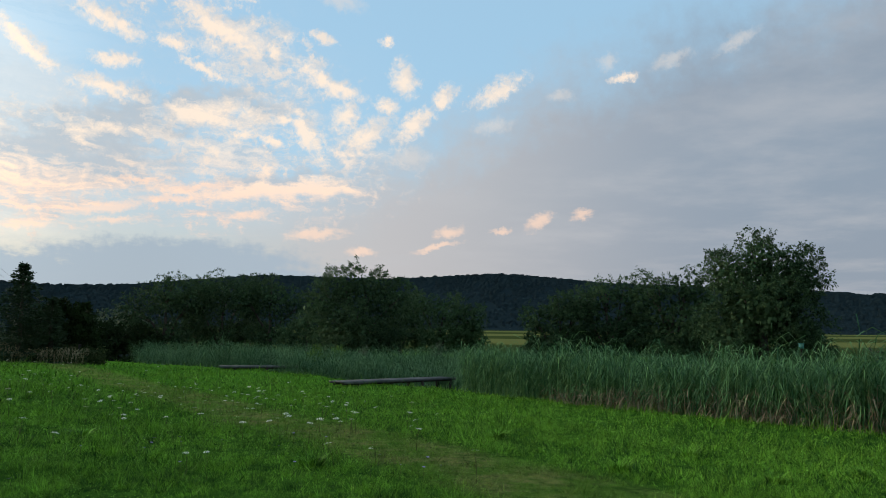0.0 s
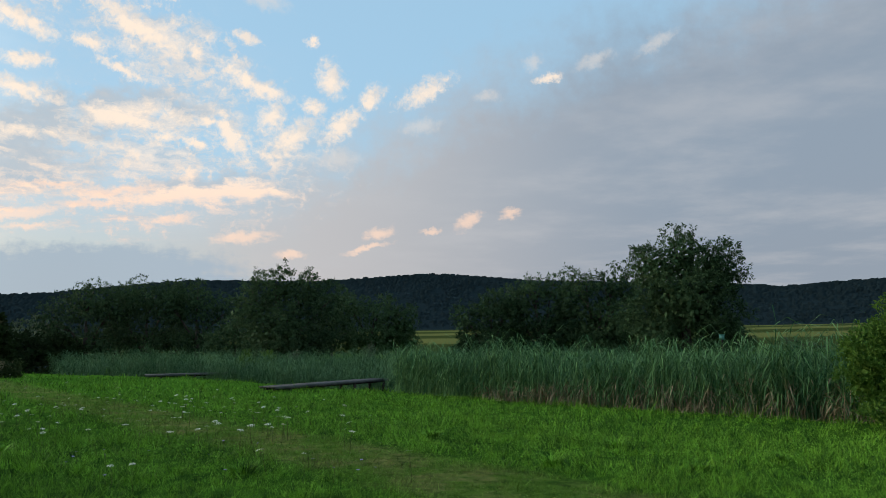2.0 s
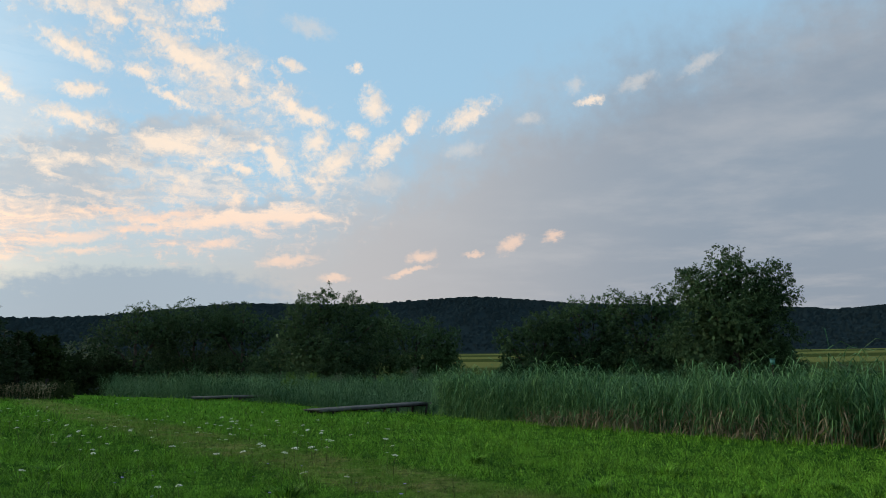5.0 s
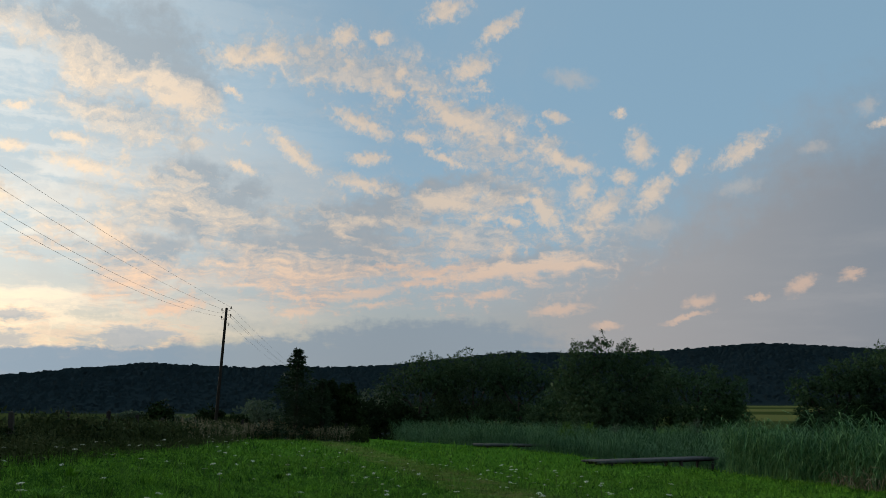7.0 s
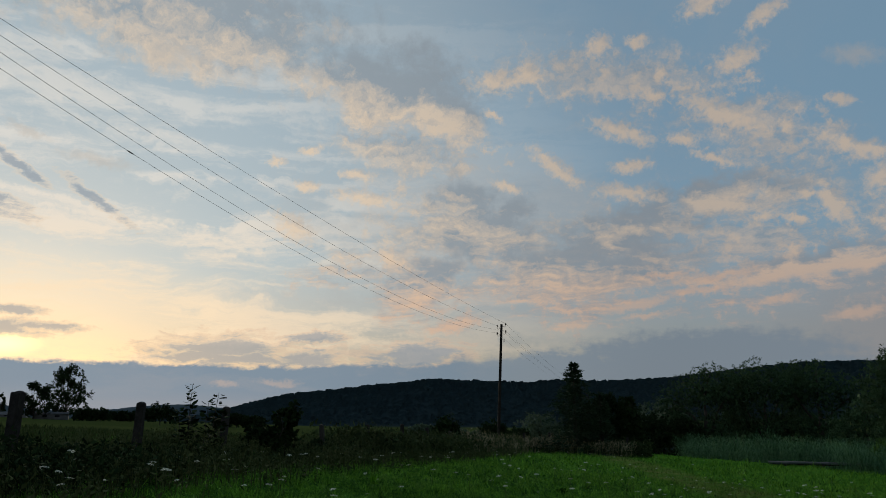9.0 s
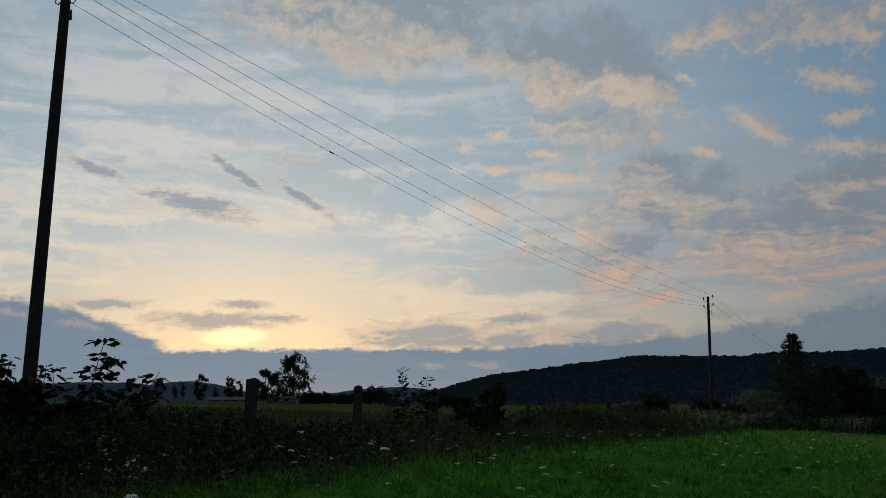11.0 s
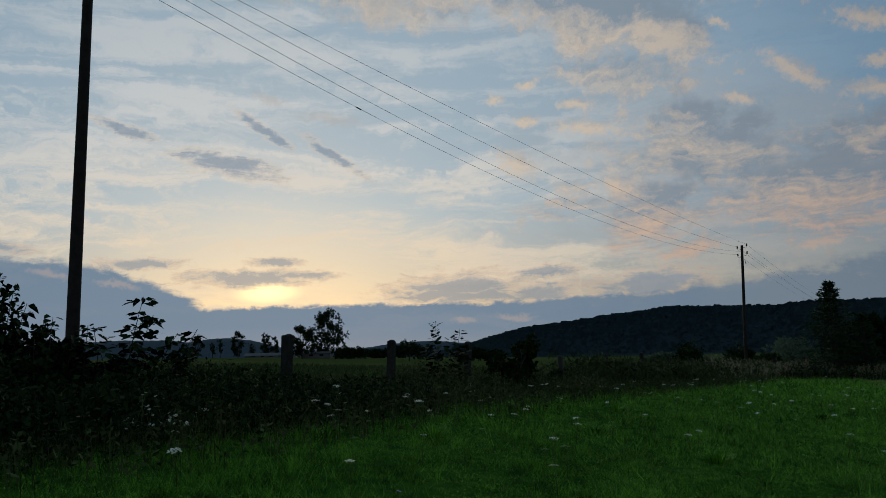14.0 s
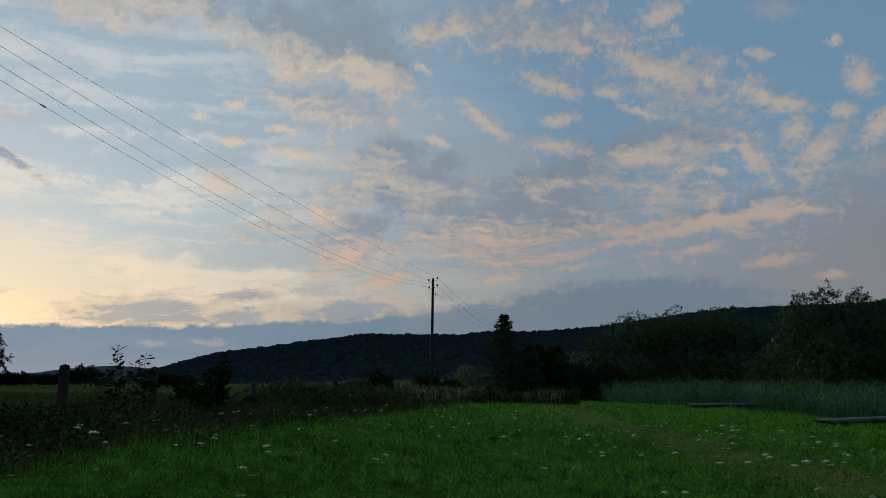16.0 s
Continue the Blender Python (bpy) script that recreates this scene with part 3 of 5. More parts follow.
def pond():
    ys = np.linspace(14, 90, 40)
    xs = np.interp(ys, SHORE_Y, SHORE_X)
    v = np.concatenate([np.stack([xs + 0.2, ys, np.full(40, -0.88)], -1), np.stack([xs + 40, ys + 6, np.full(40, -0.88)], -1)])
    f = np.array([(i, i + 40, i + 41, i + 1) for i in range(39)])
    return tagged(new("water", sheet("water", v, f, M_WATER)), "dark still pond water between the reeds", "water", kind="structure")


ground()
pond()


# ---------------------------------------------------------------- wooded hills
def forest():
    rng = np.random.default_rng(5)
    n = 30000
    az = rng.uniform(-80, 44, n)
    r = 640 + 880 * rng.random(n) ** 0.8
    r = np.where(rng.random(n) < 0.12, rng.uniform(1440, 1520, n), r)
    x, y = polar(az, r)
    el = np.interp(az, RIDGE_AZ, RIDGE_EL)
    x, y = x[el > 0.7], y[el > 0.7]
    n = len(x)
    z = land(x, y)
    # tapered crown: two uneven rings of four under a small cap
    prof = np.array([(rr * math.cos(w), rr * math.sin(w), h) for rr, h, o in ((1.0, -0.3, 0.0), (0.58, 0.85, 0.4)) for w in o + np.arange(4) * math.pi / 2])
    size = rng.uniform(2.6, 4.6, n) * np.hypot(x, y) / 1050 * rng.choice([0.7, 0.9, 1.0, 1.3], n)
    tall = size * rng.uniform(0.5, 0.9, n) + 1.0
    V = prof[None] + rng.normal(0, 0.10, (n, 8, 3))
    turn = rng.uniform(0, 2 * math.pi, n)[:, None]
    vx, vy = V[..., 0] * np.cos(turn) - V[..., 1] * np.sin(turn), V[..., 0] * np.sin(turn) + V[..., 1] * np.cos(turn)
    V = np.stack([vx * size[:, None] + x[:, None], vy * size[:, None] + y[:, None], V[..., 2] * tall[:, None] + z[:, None] - 1], -1)
    f = np.array([(j, (j + 1) % 4, 4 + (j + 1) % 4, 4 + j) for j in range(4)] + [(4, 5, 6, 7)])
    F = (f[None] + (np.arange(n) * 8)[:, None, None]).reshape(-1, 4)
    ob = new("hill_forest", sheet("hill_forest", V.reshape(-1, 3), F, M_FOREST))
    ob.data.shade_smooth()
    return tagged(ob, "dense hill forest, its dark green tinted with blue haze", "forest", kind="stuff")


forest()


def far_ridge():
    """Low wooded hills on the western horizon."""
    az = np.arange(-104, -46, 0.12)
    el = np.interp(az, [-104, -90, -80, -76, -73.1, -72, -70.4, -69.4, -67.7, -65.5, -62, -59.7, -58, -56.4, -54.8, -52.7, -48, -46], [0.6, 1.0, 1.3, 1.5, 1.46, 1.3, 1.52, 1.56, 1.38, 0.8, 0.5, 0.7, 0.92, 1.05, 1.1, 0.9, 0.5, 0.2])
    el = el + 0.018 * wavy(az * 9, az * 5, 3) + 0.012 * wavy(az * 40, az * 23, 5)
    rows = []
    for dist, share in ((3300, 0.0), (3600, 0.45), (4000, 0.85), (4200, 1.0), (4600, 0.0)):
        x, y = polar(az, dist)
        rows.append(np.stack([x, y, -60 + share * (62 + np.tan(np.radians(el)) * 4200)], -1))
    n = len(az)
    v = np.concatenate(rows)
    f = np.array([(i * n + j, i * n + j + 1, (i + 1) * n + j + 1, (i + 1) * n + j) for i in range(4) for j in range(n - 1)])
    ob = new("far_ridge", sheet("far_ridge", v, f[:, ::-1], M_FAR_HAZE))
    ob.data.shade_smooth()
    return tagged(ob, "distant wooded hills tinted with blue haze on the horizon", "hills", kind="structure")


far_ridge()


# ---------------------------------------------------------------- grass
def meadow_grass():
    rng = np.random.default_rng(11)
    pieces = []
    for r0, r1, count, hgt, wid, tufted in ((0.3, 5.6, 16000, 0.080, 0.0060, 0), (5.5, 15, 9000, 0.080, 0.0080, 0), (5.7, 10, 66000, 0.052, 0.0026, 0), (5.7, 10, 90000, 0.075, 0.0024, 26),
                                            (10, 16, 70000, 0.065, 0.0044, 0), (10, 16, 70000, 0.095, 0.0042, 20), (16, 26, 60000, 0.075, 0.0075, 0), (16, 26, 56000, 0.110, 0.0075, 12),
                                            (26, 46, 44000, 0.09, 0.015, 0), (26, 46, 36000, 0.13, 0.014, 8), (46, 75, 24000, 0.10, 0.032, 0)):
        az = rng.uniform(-96, 46, count) if r0 > 5.6 and hgt != 0.08 else rng.uniform(-180, 180, count)
        r = np.sqrt(rng.uniform(r0 ** 2, r1 ** 2, count))
        x, y = polar(az, r)
        lean, grown = rng.uniform(0, 2 * math.pi, count), np.ones(count)
        if tufted:
            # blades of one tuft spread outwards from its middle
            k = np.arange(count) // tufted * tufted
            grown = rng.lognormal(-0.25, 0.38, count)[k]
            far = np.abs(rng.normal(0, 0.0055, count)) * r * np.sqrt(grown)
            x, y = x[k] + np.cos(lean) * far, y[k] + np.sin(lean) * far
        s = (x - FENCE[0]) * ALONG[0] + (y - FENCE[1]) * ALONG[1]
        d = (x - FENCE[0]) * LEFTWARD[0] + (y - FENCE[1]) * LEFTWARD[1]
        keep = (shore(x, y) < 0.3) & (d < 1.0)
        x, y, lean, grown = x[keep], y[keep], lean[keep], grown[keep]
        n = len(x)
        ax, ay = TRACK_A
        dx, dy = TRACK_B[0] - ax, TRACK_B[1] - ay
        off = np.abs((x - ax) * dy - (y - ay) * dx) / math.hypot(dx, dy)
        short = 0.58 + 0.42 * smooth(off, 0.4, 1.3)
        tuft = 1 + 0.45 * wavy(x, y, 3, 1.9) + 0.62 * wavy(x, y, 4, 5.3)
        h = hgt * short * grown * np.maximum(tuft, 0.3) * rng.uniform(0.5, 1.5, n)
        amt = rng.uniform(0.15, 1.3, n) * h
        base = np.stack([x, y, land(x, y) - 0.01], -1)
        way = np.stack([np.cos(lean), np.sin(lean), np.zeros(n)], -1)
        up = np.array([0, 0, 1.0])
        tip = base + up * h[:, None] + way * amt[:, None]
        spin = rng.uniform(0, math.pi, n)
        side = np.stack([np.cos(spin), np.sin(spin), np.zeros(n)], -1)
        w = wid * rng.uniform(0.7, 1.4, n)
        pieces.append(ribbons(np.stack([base, tip], 1), np.stack([w, w * 0.15], 1), side))
    # broad low leaves of clover and herbs between the blades
    for r0, r1, count, size in ((6, 11, 60000, 0.0072), (11, 18, 36000, 0.013), (18, 30, 26000, 0.022)):
        az = rng.uniform(-96, 46, count)
        r = np.sqrt(rng.uniform(r0 ** 2, r1 ** 2, count))
        x, y = polar(az, r)
        d = (x - FENCE[0]) * LEFTWARD[0] + (y - FENCE[1]) * LEFTWARD[1]
        keep = (shore(x, y) < 0) & (d < 0.5) & (wavy(x, y, 6, 1.1) > -0.35)
        x, y = x[keep], y[keep]
        n = len(x)
        c = np.stack([x, y, land(x, y) + rng.uniform(0.01, 0.10, n)], -1)
        way = unit(rng.normal(size=(n, 3)) * np.array([1, 1, 0.5]))
        side = unit(np.cross(way, rng.normal(size=(n, 3)) + np.array([0, 0, 1.0])))
        k = (size * rng.uniform(0.6, 1.6, n))[:, None]
        v = np.stack([c - way * k, c - side * k * 0.6, c + way * k, c + side * k * 0.6], 1).reshape(-1, 3)
        pieces.append((v, np.arange(4 * n).reshape(-1, 4)))
    v, f = merge(pieces)
    return tagged(new("meadow_grass", sheet("meadow_grass", v, f, M_GRASS)), "lush green meadow grass with a mown track", "grass", kind="stuff")


meadow_grass()


def tussocks():
    """Single darker tussocks of coarse grass standing in the meadow."""
    rng = np.random.default_rng(17)
    first = None
    for az, r in ((-42.0, 14.5), (-35.6, 10.2), (-43.5, 11.4), (-55.0, 9.6), (-49.6, 13.4), (-29.0, 17.5), (-24.0, 13.0), (-9.0, 9.8), (4.0, 13.4), (12.5, 10.4), (17.0, 12.8), (22.5, 10.6), (27.5, 12.0), (-62.5, 9.4), (-38.0, 19.0)):
        x, y = (float(c) for c in polar(az, r))
        k = rng.uniform(0.75, 1.35)
        m = pose(x, y, float(land(x, y)), 0, 0, rng.uniform(0, 360)) @ Matrix.Diagonal((k, k, rng.uniform(0.7, 1.2), 1))
        if first is not None:
            copy_thing(first, m)
            continue
        n = 150
        a, h = rng.uniform(0, 2 * math.pi, n), rng.uniform(0.07, 0.19, n)
        out = np.stack([np.cos(a), np.sin(a), np.zeros(n)], -1)
        base = out * (0.10 * rng.random(n) ** 0.6)[:, None] - np.array([0, 0, 0.01])
        mid = base + out * (h * 0.25)[:, None] + np.array([0, 0, 1.0]) * (h * 0.65)[:, None]
        tip = base + out * (h * rng.uniform(0.4, 0.9, n))[:, None] + np.array([0, 0, 1.0]) * h[:, None]
        side = np.stack([-np.sin(a), np.cos(a), np.zeros(n)], -1)
        w = np.full(n, 0.004)
        v, f = ribbons(np.stack([base, mid, tip], 1), np.stack([w, w * 0.9, w * 0.1], 1), side)
        first = tagged(new("grass_tussock", sheet("grass_tussock", v, f, M_GRASS)), "dark coarse grass tussock standing in the meadow", "grass tussock", "grass tussocks")
        first.matrix_basis = m


tussocks()


# ---------------------------------------------------------------- reeds
def reed_stand(name, label, x, y, tall, seed, leaf_mat, dry=False, near=False):
    rng = np.random.default_rng(seed)
    n = len(x)
    base = np.stack([x, y, np.minimum(land(x, y), -0.35)], -1)
    lean = rng.uniform(0, 2 * math.pi, n)
    way = np.stack([np.cos(lean), np.sin(lean), np.zeros(n)], -1)
    bend = tall * rng.uniform(0.03, 0.75 if dry else 0.20, n)
    up = np.array([0, 0, 1.0])

    def at(k):
        return base + up * (tall * k)[:, None] + way * (bend * k ** 2)[:, None]

    one = np.ones(n)
    spin = rng.uniform(0, math.pi, n)
    side = np.stack([np.cos(spin), np.sin(spin), np.zeros(n)], -1)
    w = 0.007 * one
    count = 4 if dry else 11 if near else 9
    pieces = [ribbons(np.stack([at(0 * one), at(0.5 * one), at(one)], 1), np.stack([w, w, w * 0.4], 1), side)]
    for i in range(count):
        k = 0.16 + 0.84 * (i + rng.random(n)) / count
        p0 = at(k)
        a = rng.uniform(0, 2 * math.pi, n)
        out = np.stack([np.cos(a), np.sin(a), np.zeros(n)], -1)
        ln = rng.uniform(0.40, 0.88, n) * np.clip(tall / 2, 0.6, 1.2)
        rise = rng.uniform(0.15, 0.95, n) if not dry else rng.uniform(-0.6, 0.4, n)
        p1 = p0 + out * (ln * 0.45)[:, None] + up * (ln * rise * 0.55)[:, None]
        p2 = p0 + out * (ln * 0.92)[:, None] + up * (ln * (rise * 0.75 - rng.uniform(0, 0.95, n)))[:, None]
        sd = np.stack([-np.sin(a), np.cos(a), rng.uniform(-0.5, 0.5, n)], -1)
        lw = rng.uniform(0.008, 0.015, n)
        if near:
            pieces.append(ribbons(np.stack([p0, p1, p2], 1), np.stack([lw * 0.15, lw, lw * 0.04], 1), unit(sd)))
        else:
            sd = unit(sd)
            v = np.stack([p0, p1 - sd * lw[:, None], p2, p1 + sd * lw[:, None]], 1).reshape(-1, 3)
            pieces.append((v, np.arange(4 * n).reshape(-1, 4)))
    v, f = merge(pieces)
    return tagged(new(name, sheet(name, v, f, leaf_mat)), label, "reeds", kind="stuff")


def reed_points(rng, count, y0, y1, e0, e1, power=1.0):
    y = rng.uniform(y0, y1, count)
    e = e0 + (e1 - e0) * rng.random(count) ** power
    x = np.interp(y, SHORE_Y, SHORE_X) + e / 0.74
    return x, y


def reeds():
    rng = np.random.default_rng(21)
    # tall front stand on the near side of the jetty
    x, y = reed_points(rng, 8200, 14, 29.5, 0.1, 11, 1.6)
    k = np.hypot(x - 10.9, y - 14.6) > 2.2      # the bush stands here
    x, y = x[k], y[k]
    t = (rng.uniform(1.40, 2.02, len(x)) + 0.5 * (rng.random(len(x)) < 0.05)) * (1 + 0.10 * wavy(x, y, 2, 1.3)) * np.interp(y, [18, 24, 29], [1.0, 0.90, 0.84])
    reed_stand("near_reed_bed", "tall green reeds standing along the pond bank", x, y, t, 22, M_REED, near=True)
    x, y = reed_points(rng, 1100, 14, 25, -0.1, 1.5, 1.3)
    reed_stand("dry_reed_bed", "dry brown reed stalks at the foot of the bed", x, y, rng.uniform(0.35, 1.15, len(x)) * np.interp(y, [17, 21, 25], [1.0, 0.8, 0.5]), 23, M_REED_DRY, True)
    # lower stand behind the jetties
    x, y = reed_points(rng, 5600, 29.5, 44, 0.9, 16, 1.3)
    k = (shore(x, y) > 2.6) | (y > 37) | (y < 31.0)
    x, y = x[k], y[k]
    reed_stand("middle_reed_bed", "lower blue-green reeds behind the jetty", x, y, rng.uniform(1.25, 1.8, len(x)) * (1 + 0.22 * wavy(x, y, 5, 0.6) + 0.16 * wavy(x, y, 8, 1.7)), 24, M_REED_FAR)
    x, y = reed_points(rng, 4000, 44.6, 62, 0.6, 14, 1.3)
    k = np.degrees(np.arctan2(x, y)) > -21.0 + 0.8 * wavy(x, y, 2, 0.8)
    x, y = x[k], y[k]
    reed_stand("far_reed_bed", "dark green reeds by the far jetty", x, y, rng.uniform(1.3, 1.9, len(x)) * (1 + 0.20 * wavy(x, y, 7, 0.5) + 0.15 * wavy(x, y, 3, 1.6)), 25, M_REED_FAR)
    az = rng.uniform(-8, 36, 4000)
    r = rng.uniform(34, 60, 4000)
    x, y = polar(az, r)
    k = shore(x, y) > 10
    x, y = x[k], y[k]
    reed_stand("inner_reed_bed", "broad green reed field before the trees", x, y, rng.uniform(1.4, 1.9, len(x)) * (1 + 0.16 * wavy(x, y, 4, 0.9)), 26, M_REED_FAR)


reeds()


# ---------------------------------------------------------------- trees and bushes
def leaf_cloud(rng, lobes, count, length, width, droop=0.3, twig=0.22, per=16):
    """Leafy twigs over the shells of ellipsoid lobes (x, y, z, radius, half height), closed by coarser leaves inside."""
    subs = []
    for lx, ly, lz, lr, lh in lobes:
        subs.append((lx, ly, lz, lr * 0.74, lh * 0.74))
        for _ in range(18):
            q = unit(rng.normal(size=3) + np.array([0, 0, 0.25]))
            k = rng.uniform(0.18, 0.36)
            subs.append((lx + q[0] * lr * 0.78, ly + q[1] * lr * 0.78, lz + q[2] * lh * 0.78, lr * k, lh * k))
    L = np.array(subs, float)
    area = (L[:, 3] * L[:, 4]) ** 0.9
    m = max(count // per, 1)
    which = rng.choice(len(L), m, p=area / area.sum())
    dirs = unit(rng.normal(size=(m, 3)))
    dirs[:, 2] = np.where((dirs[:, 2] < -0.15) & (rng.random(m) < 0.75), -dirs[:, 2], dirs[:, 2])
    rad = 0.55 + 0.45 * rng.random(m) ** 0.5
    c = L[which, :3] + dirs * rad[:, None] * np.stack([L[which, 3], L[which, 3], L[which, 4]], -1)
    shoot_way = unit(dirs + 0.5 * rng.normal(size=(m, 3)) + np.array([0, 0, 0.45 - 0.8 * droop]))
    reach = twig * 1.7 * rng.uniform(0.4, 1.6, m)
    n = m * per
    u = np.tile((np.arange(per) + 0.5) / per, m)
    sw = np.repeat(shoot_way, per, 0)
    p = np.repeat(c, per, 0) + sw * (np.repeat(reach, per) * u)[:, None] + rng.normal(0, twig * 0.34, (n, 3)) * (1.1 - 0.7 * u)[:, None]
    p = p - np.array([0, 0, 1.0]) * (np.repeat(reach, per) * droop * 0.6 * u * u)[:, None]
    way = unit(0.8 * sw + 0.75 * rng.normal(size=(n, 3)) - np.array([0, 0, droop * 0.8]))
    side = unit(np.cross(way, rng.normal(size=(n, 3))))
    ln = length * rng.uniform(0.6, 1.3, n)
    w = width * rng.uniform(0.7, 1.3, n)
    # coarser leaves deep inside, so that the crown closes
    k = max(count // 8, 8)
    L = np.array(lobes, float)
    bulk = L[:, 3] ** 2 * L[:, 4]
    wi = rng.choice(len(L), k, p=bulk / bulk.sum())
    q = unit(rng.normal(size=(k, 3))) * (0.68 * rng.random(k) ** 0.5)[:, None]
    p = np.concatenate([p, L[wi, :3] + q * np.stack([L[wi, 3], L[wi, 3], L[wi, 4]], -1)])
    way = np.concatenate([way, unit(rng.normal(size=(k, 3)))])
    side = np.concatenate([side, unit(np.cross(way[n:], rng.normal(size=(k, 3))))])
    ln = np.concatenate([ln, length * rng.uniform(1.5, 2.6, k)])
    w = np.concatenate([w, length * rng.uniform(0.6, 1.0, k)])
    mid = p + way * (ln * 0.45)[:, None]
    tip = p + way * ln[:, None] - np.array([0, 0, 1.0]) * (ln * droop * 0.3)[:, None]
    v = np.stack([p, mid - side * w[:, None], tip, mid + side * w[:, None]], 1).reshape(-1, 3)
    return v, np.arange(4 * (n + k)).reshape(-1, 4)


DENSE, SPREAD, LIFT = 1.1, 1.13, 1.09


def wood(rng, lobes, height, girth):
    """Trunk and limbs: one tapered tube for the trunk, one for each limb."""
    L = np.array(lobes, float)
    mid = L[:, :3].mean(0)
    k = 0.55 * height
    trunk = tube([(0, 0, -0.3), (0.05, 0.02, 0.3), (mid[0] * 0.25, mid[1] * 0.25, k * 0.5), (mid[0] * 0.6, mid[1] * 0.6, k)],
                 [girth * 1.35, girth, girth * 0.75, girth * 0.35], 10)
    limbs = []
    for lx, ly, lz, lr, lh in lobes:
        z0 = k * rng.uniform(0.25, 0.75)
        a = Vector((mid[0] * z0 / height, mid[1] * z0 / height, z0))
        b = Vector((lx, ly, lz + 0.2 * lh))
        c = a.lerp(b, 0.5) + Vector((rng.normal(0, 0.2), rng.normal(0, 0.2), 0.15 * lh))
        limbs.append(tube([a, c, b], [girth * 0.42, girth * 0.28, girth * 0.08], 7))
        for _ in range(2):
            e = b + Vector(tuple(unit(rng.normal(size=3)) * lr * 0.5)) + Vector((0, 0, lh * 0.1))
            limbs.append(tube([c, c.lerp(e, 0.55) + Vector((0, 0, 0.2)), e], [girth * 0.22, girth * 0.14, girth * 0.04], 5))
    return trunk, limbs


def tree(name, label, az, dist, lobes, height, girth, count, leaf, mat, seed, droop=0.3, twig=0.22, group="", category="tree", turn=0.0):
    rng = np.random.default_rng(seed)
    x, y = polar(az, dist)
    ob = empty(name, (float(x), float(y), float(land(x, y))), label, category, group, turn - az)
    lobes = [(a * SPREAD, b, c * LIFT, d * SPREAD, e * LIFT) for a, b, c, d, e in lobes] if category == "tree" else lobes
    trunk, limbs = wood(rng, lobes[::max(1, len(lobes) // 20)], height, girth)
    part("trunk", trunk, M_BARK, ob, smooth=True)
    for limb in limbs:
        part("limb", limb, M_BARK, ob, smooth=True)
    part("crown", leaf_cloud(rng, lobes, int(count * DENSE), leaf[0], leaf[1], droop, twig), mat, ob)
    return ob


W = (0.165, 0.036)
# lobes: across, away, up, radius, half height (metres), facing the camera to fit its view
# row of willows at the far end of the pond
G1 = "row of willows behind the pond"
tree("willow_tree", "broad dark green willow with an arching crown", -19.3, 86, [(0, 0, 5.9, 3.0, 2.6), (-2.6, 0, 4.0, 2.2, 2.4), (2.4, 0, 5.4, 2.4, 2.6), (1.0, 0, 2.4, 3.0, 1.8)], 8.0, 0.35, 14000, W, M_WILLOW, 31, 0.8, group=G1)
tree("willow_tree", "broad dark green willow with an arching crown", -15.6, 88, [(0, 0, 6.2, 2.8, 2.6), (2.6, 0, 5.7, 2.4, 2.6), (-2.2, 0, 5.2, 2.4, 2.4), (0.5, 0, 2.4, 3.2, 2.0)], 8.3, 0.35, 14000, W, M_WILLOW, 32, 0.8, group=G1)
tree("willow_tree", "round dark green willow in the row", -12.2, 86, [(0, 0, 5.6, 2.8, 2.8), (2.4, 0, 4.2, 2.0, 2.4), (-2.4, 0, 5.2, 2.2, 2.4), (0, 0, 2.2, 3.2, 1.9)], 7.8, 0.35, 13000, W, M_WILLOW, 33, 0.6, group=G1)
# big willow in the middle
tree("willow_tree", "large dense willow with a feathery peak", -6.4, 68, [(-0.6, 0, 6.4, 1.7, 2.2), (1.6, 0, 5.9, 2.2, 2.1), (-2.4, 0, 4.9, 2.2, 2.4), (3.2, 0, 4.8, 1.8, 2.2), (0, -1, 3.2, 4.0, 2.8), (0.5, -0.5, 1.8, 4.4, 1.8)], 8.8, 0.4, 30000, W, M_WILLOW, 34, 0.3, group=G1)
tree("willow_tree", "low spreading dark willow", -0.4, 76, [(-1.6, 0, 4.3, 2.2, 2.0), (1.0, 0, 3.7, 2.2, 2.0), (3.0, 0, 3.1, 1.7, 1.9), (0, 0, 1.6, 3.8, 1.5)], 5.4, 0.3, 13000, W, M_WILLOW, 35, 0.3, group=G1)
# right-hand group
G2 = "willow group across the reeds"
tree("willow_tree", "low rounded willow at the end of the group", 8.2, 62, [(-1.5, 0, 3.3, 1.3, 1.5), (0.3, 0, 3.9, 1.6, 1.6), (1.8, 0, 4.4, 1.4, 1.5), (0, 0, 1.6, 2.4, 1.5)], 5.0, 0.25, 9000, W, M_WILLOW, 36, 0.4, group=G2)
tree("willow_tree", "airy dark willow with loose twigs", 11.9, 62, [(-0.2, 0, 5.0, 1.5, 1.5), (1.6, 0, 4.8, 1.6, 1.6), (-1.4, 0, 3.4, 1.8, 1.8), (1.0, 0, 2.4, 2.4, 1.9), (-0.6, 0, 1.6, 2.2, 1.5)], 6.4, 0.28, 10000, W, M_WILLOW, 37, 0.4, group=G2)
tree("willow_tree", "airy dark willow with loose twigs", 15.9, 60, [(-1.0, 0, 5.2, 1.7, 1.6), (1.2, 0, 5.3, 1.6, 1.6), (2.2, 0, 4.4, 1.3, 1.5), (0, 0, 3.2, 2.6, 2.2), (0.4, 0, 1.8, 2.8, 1.7)], 6.8, 0.28, 11000, W, M_WILLOW, 38, 0.4, group=G2)
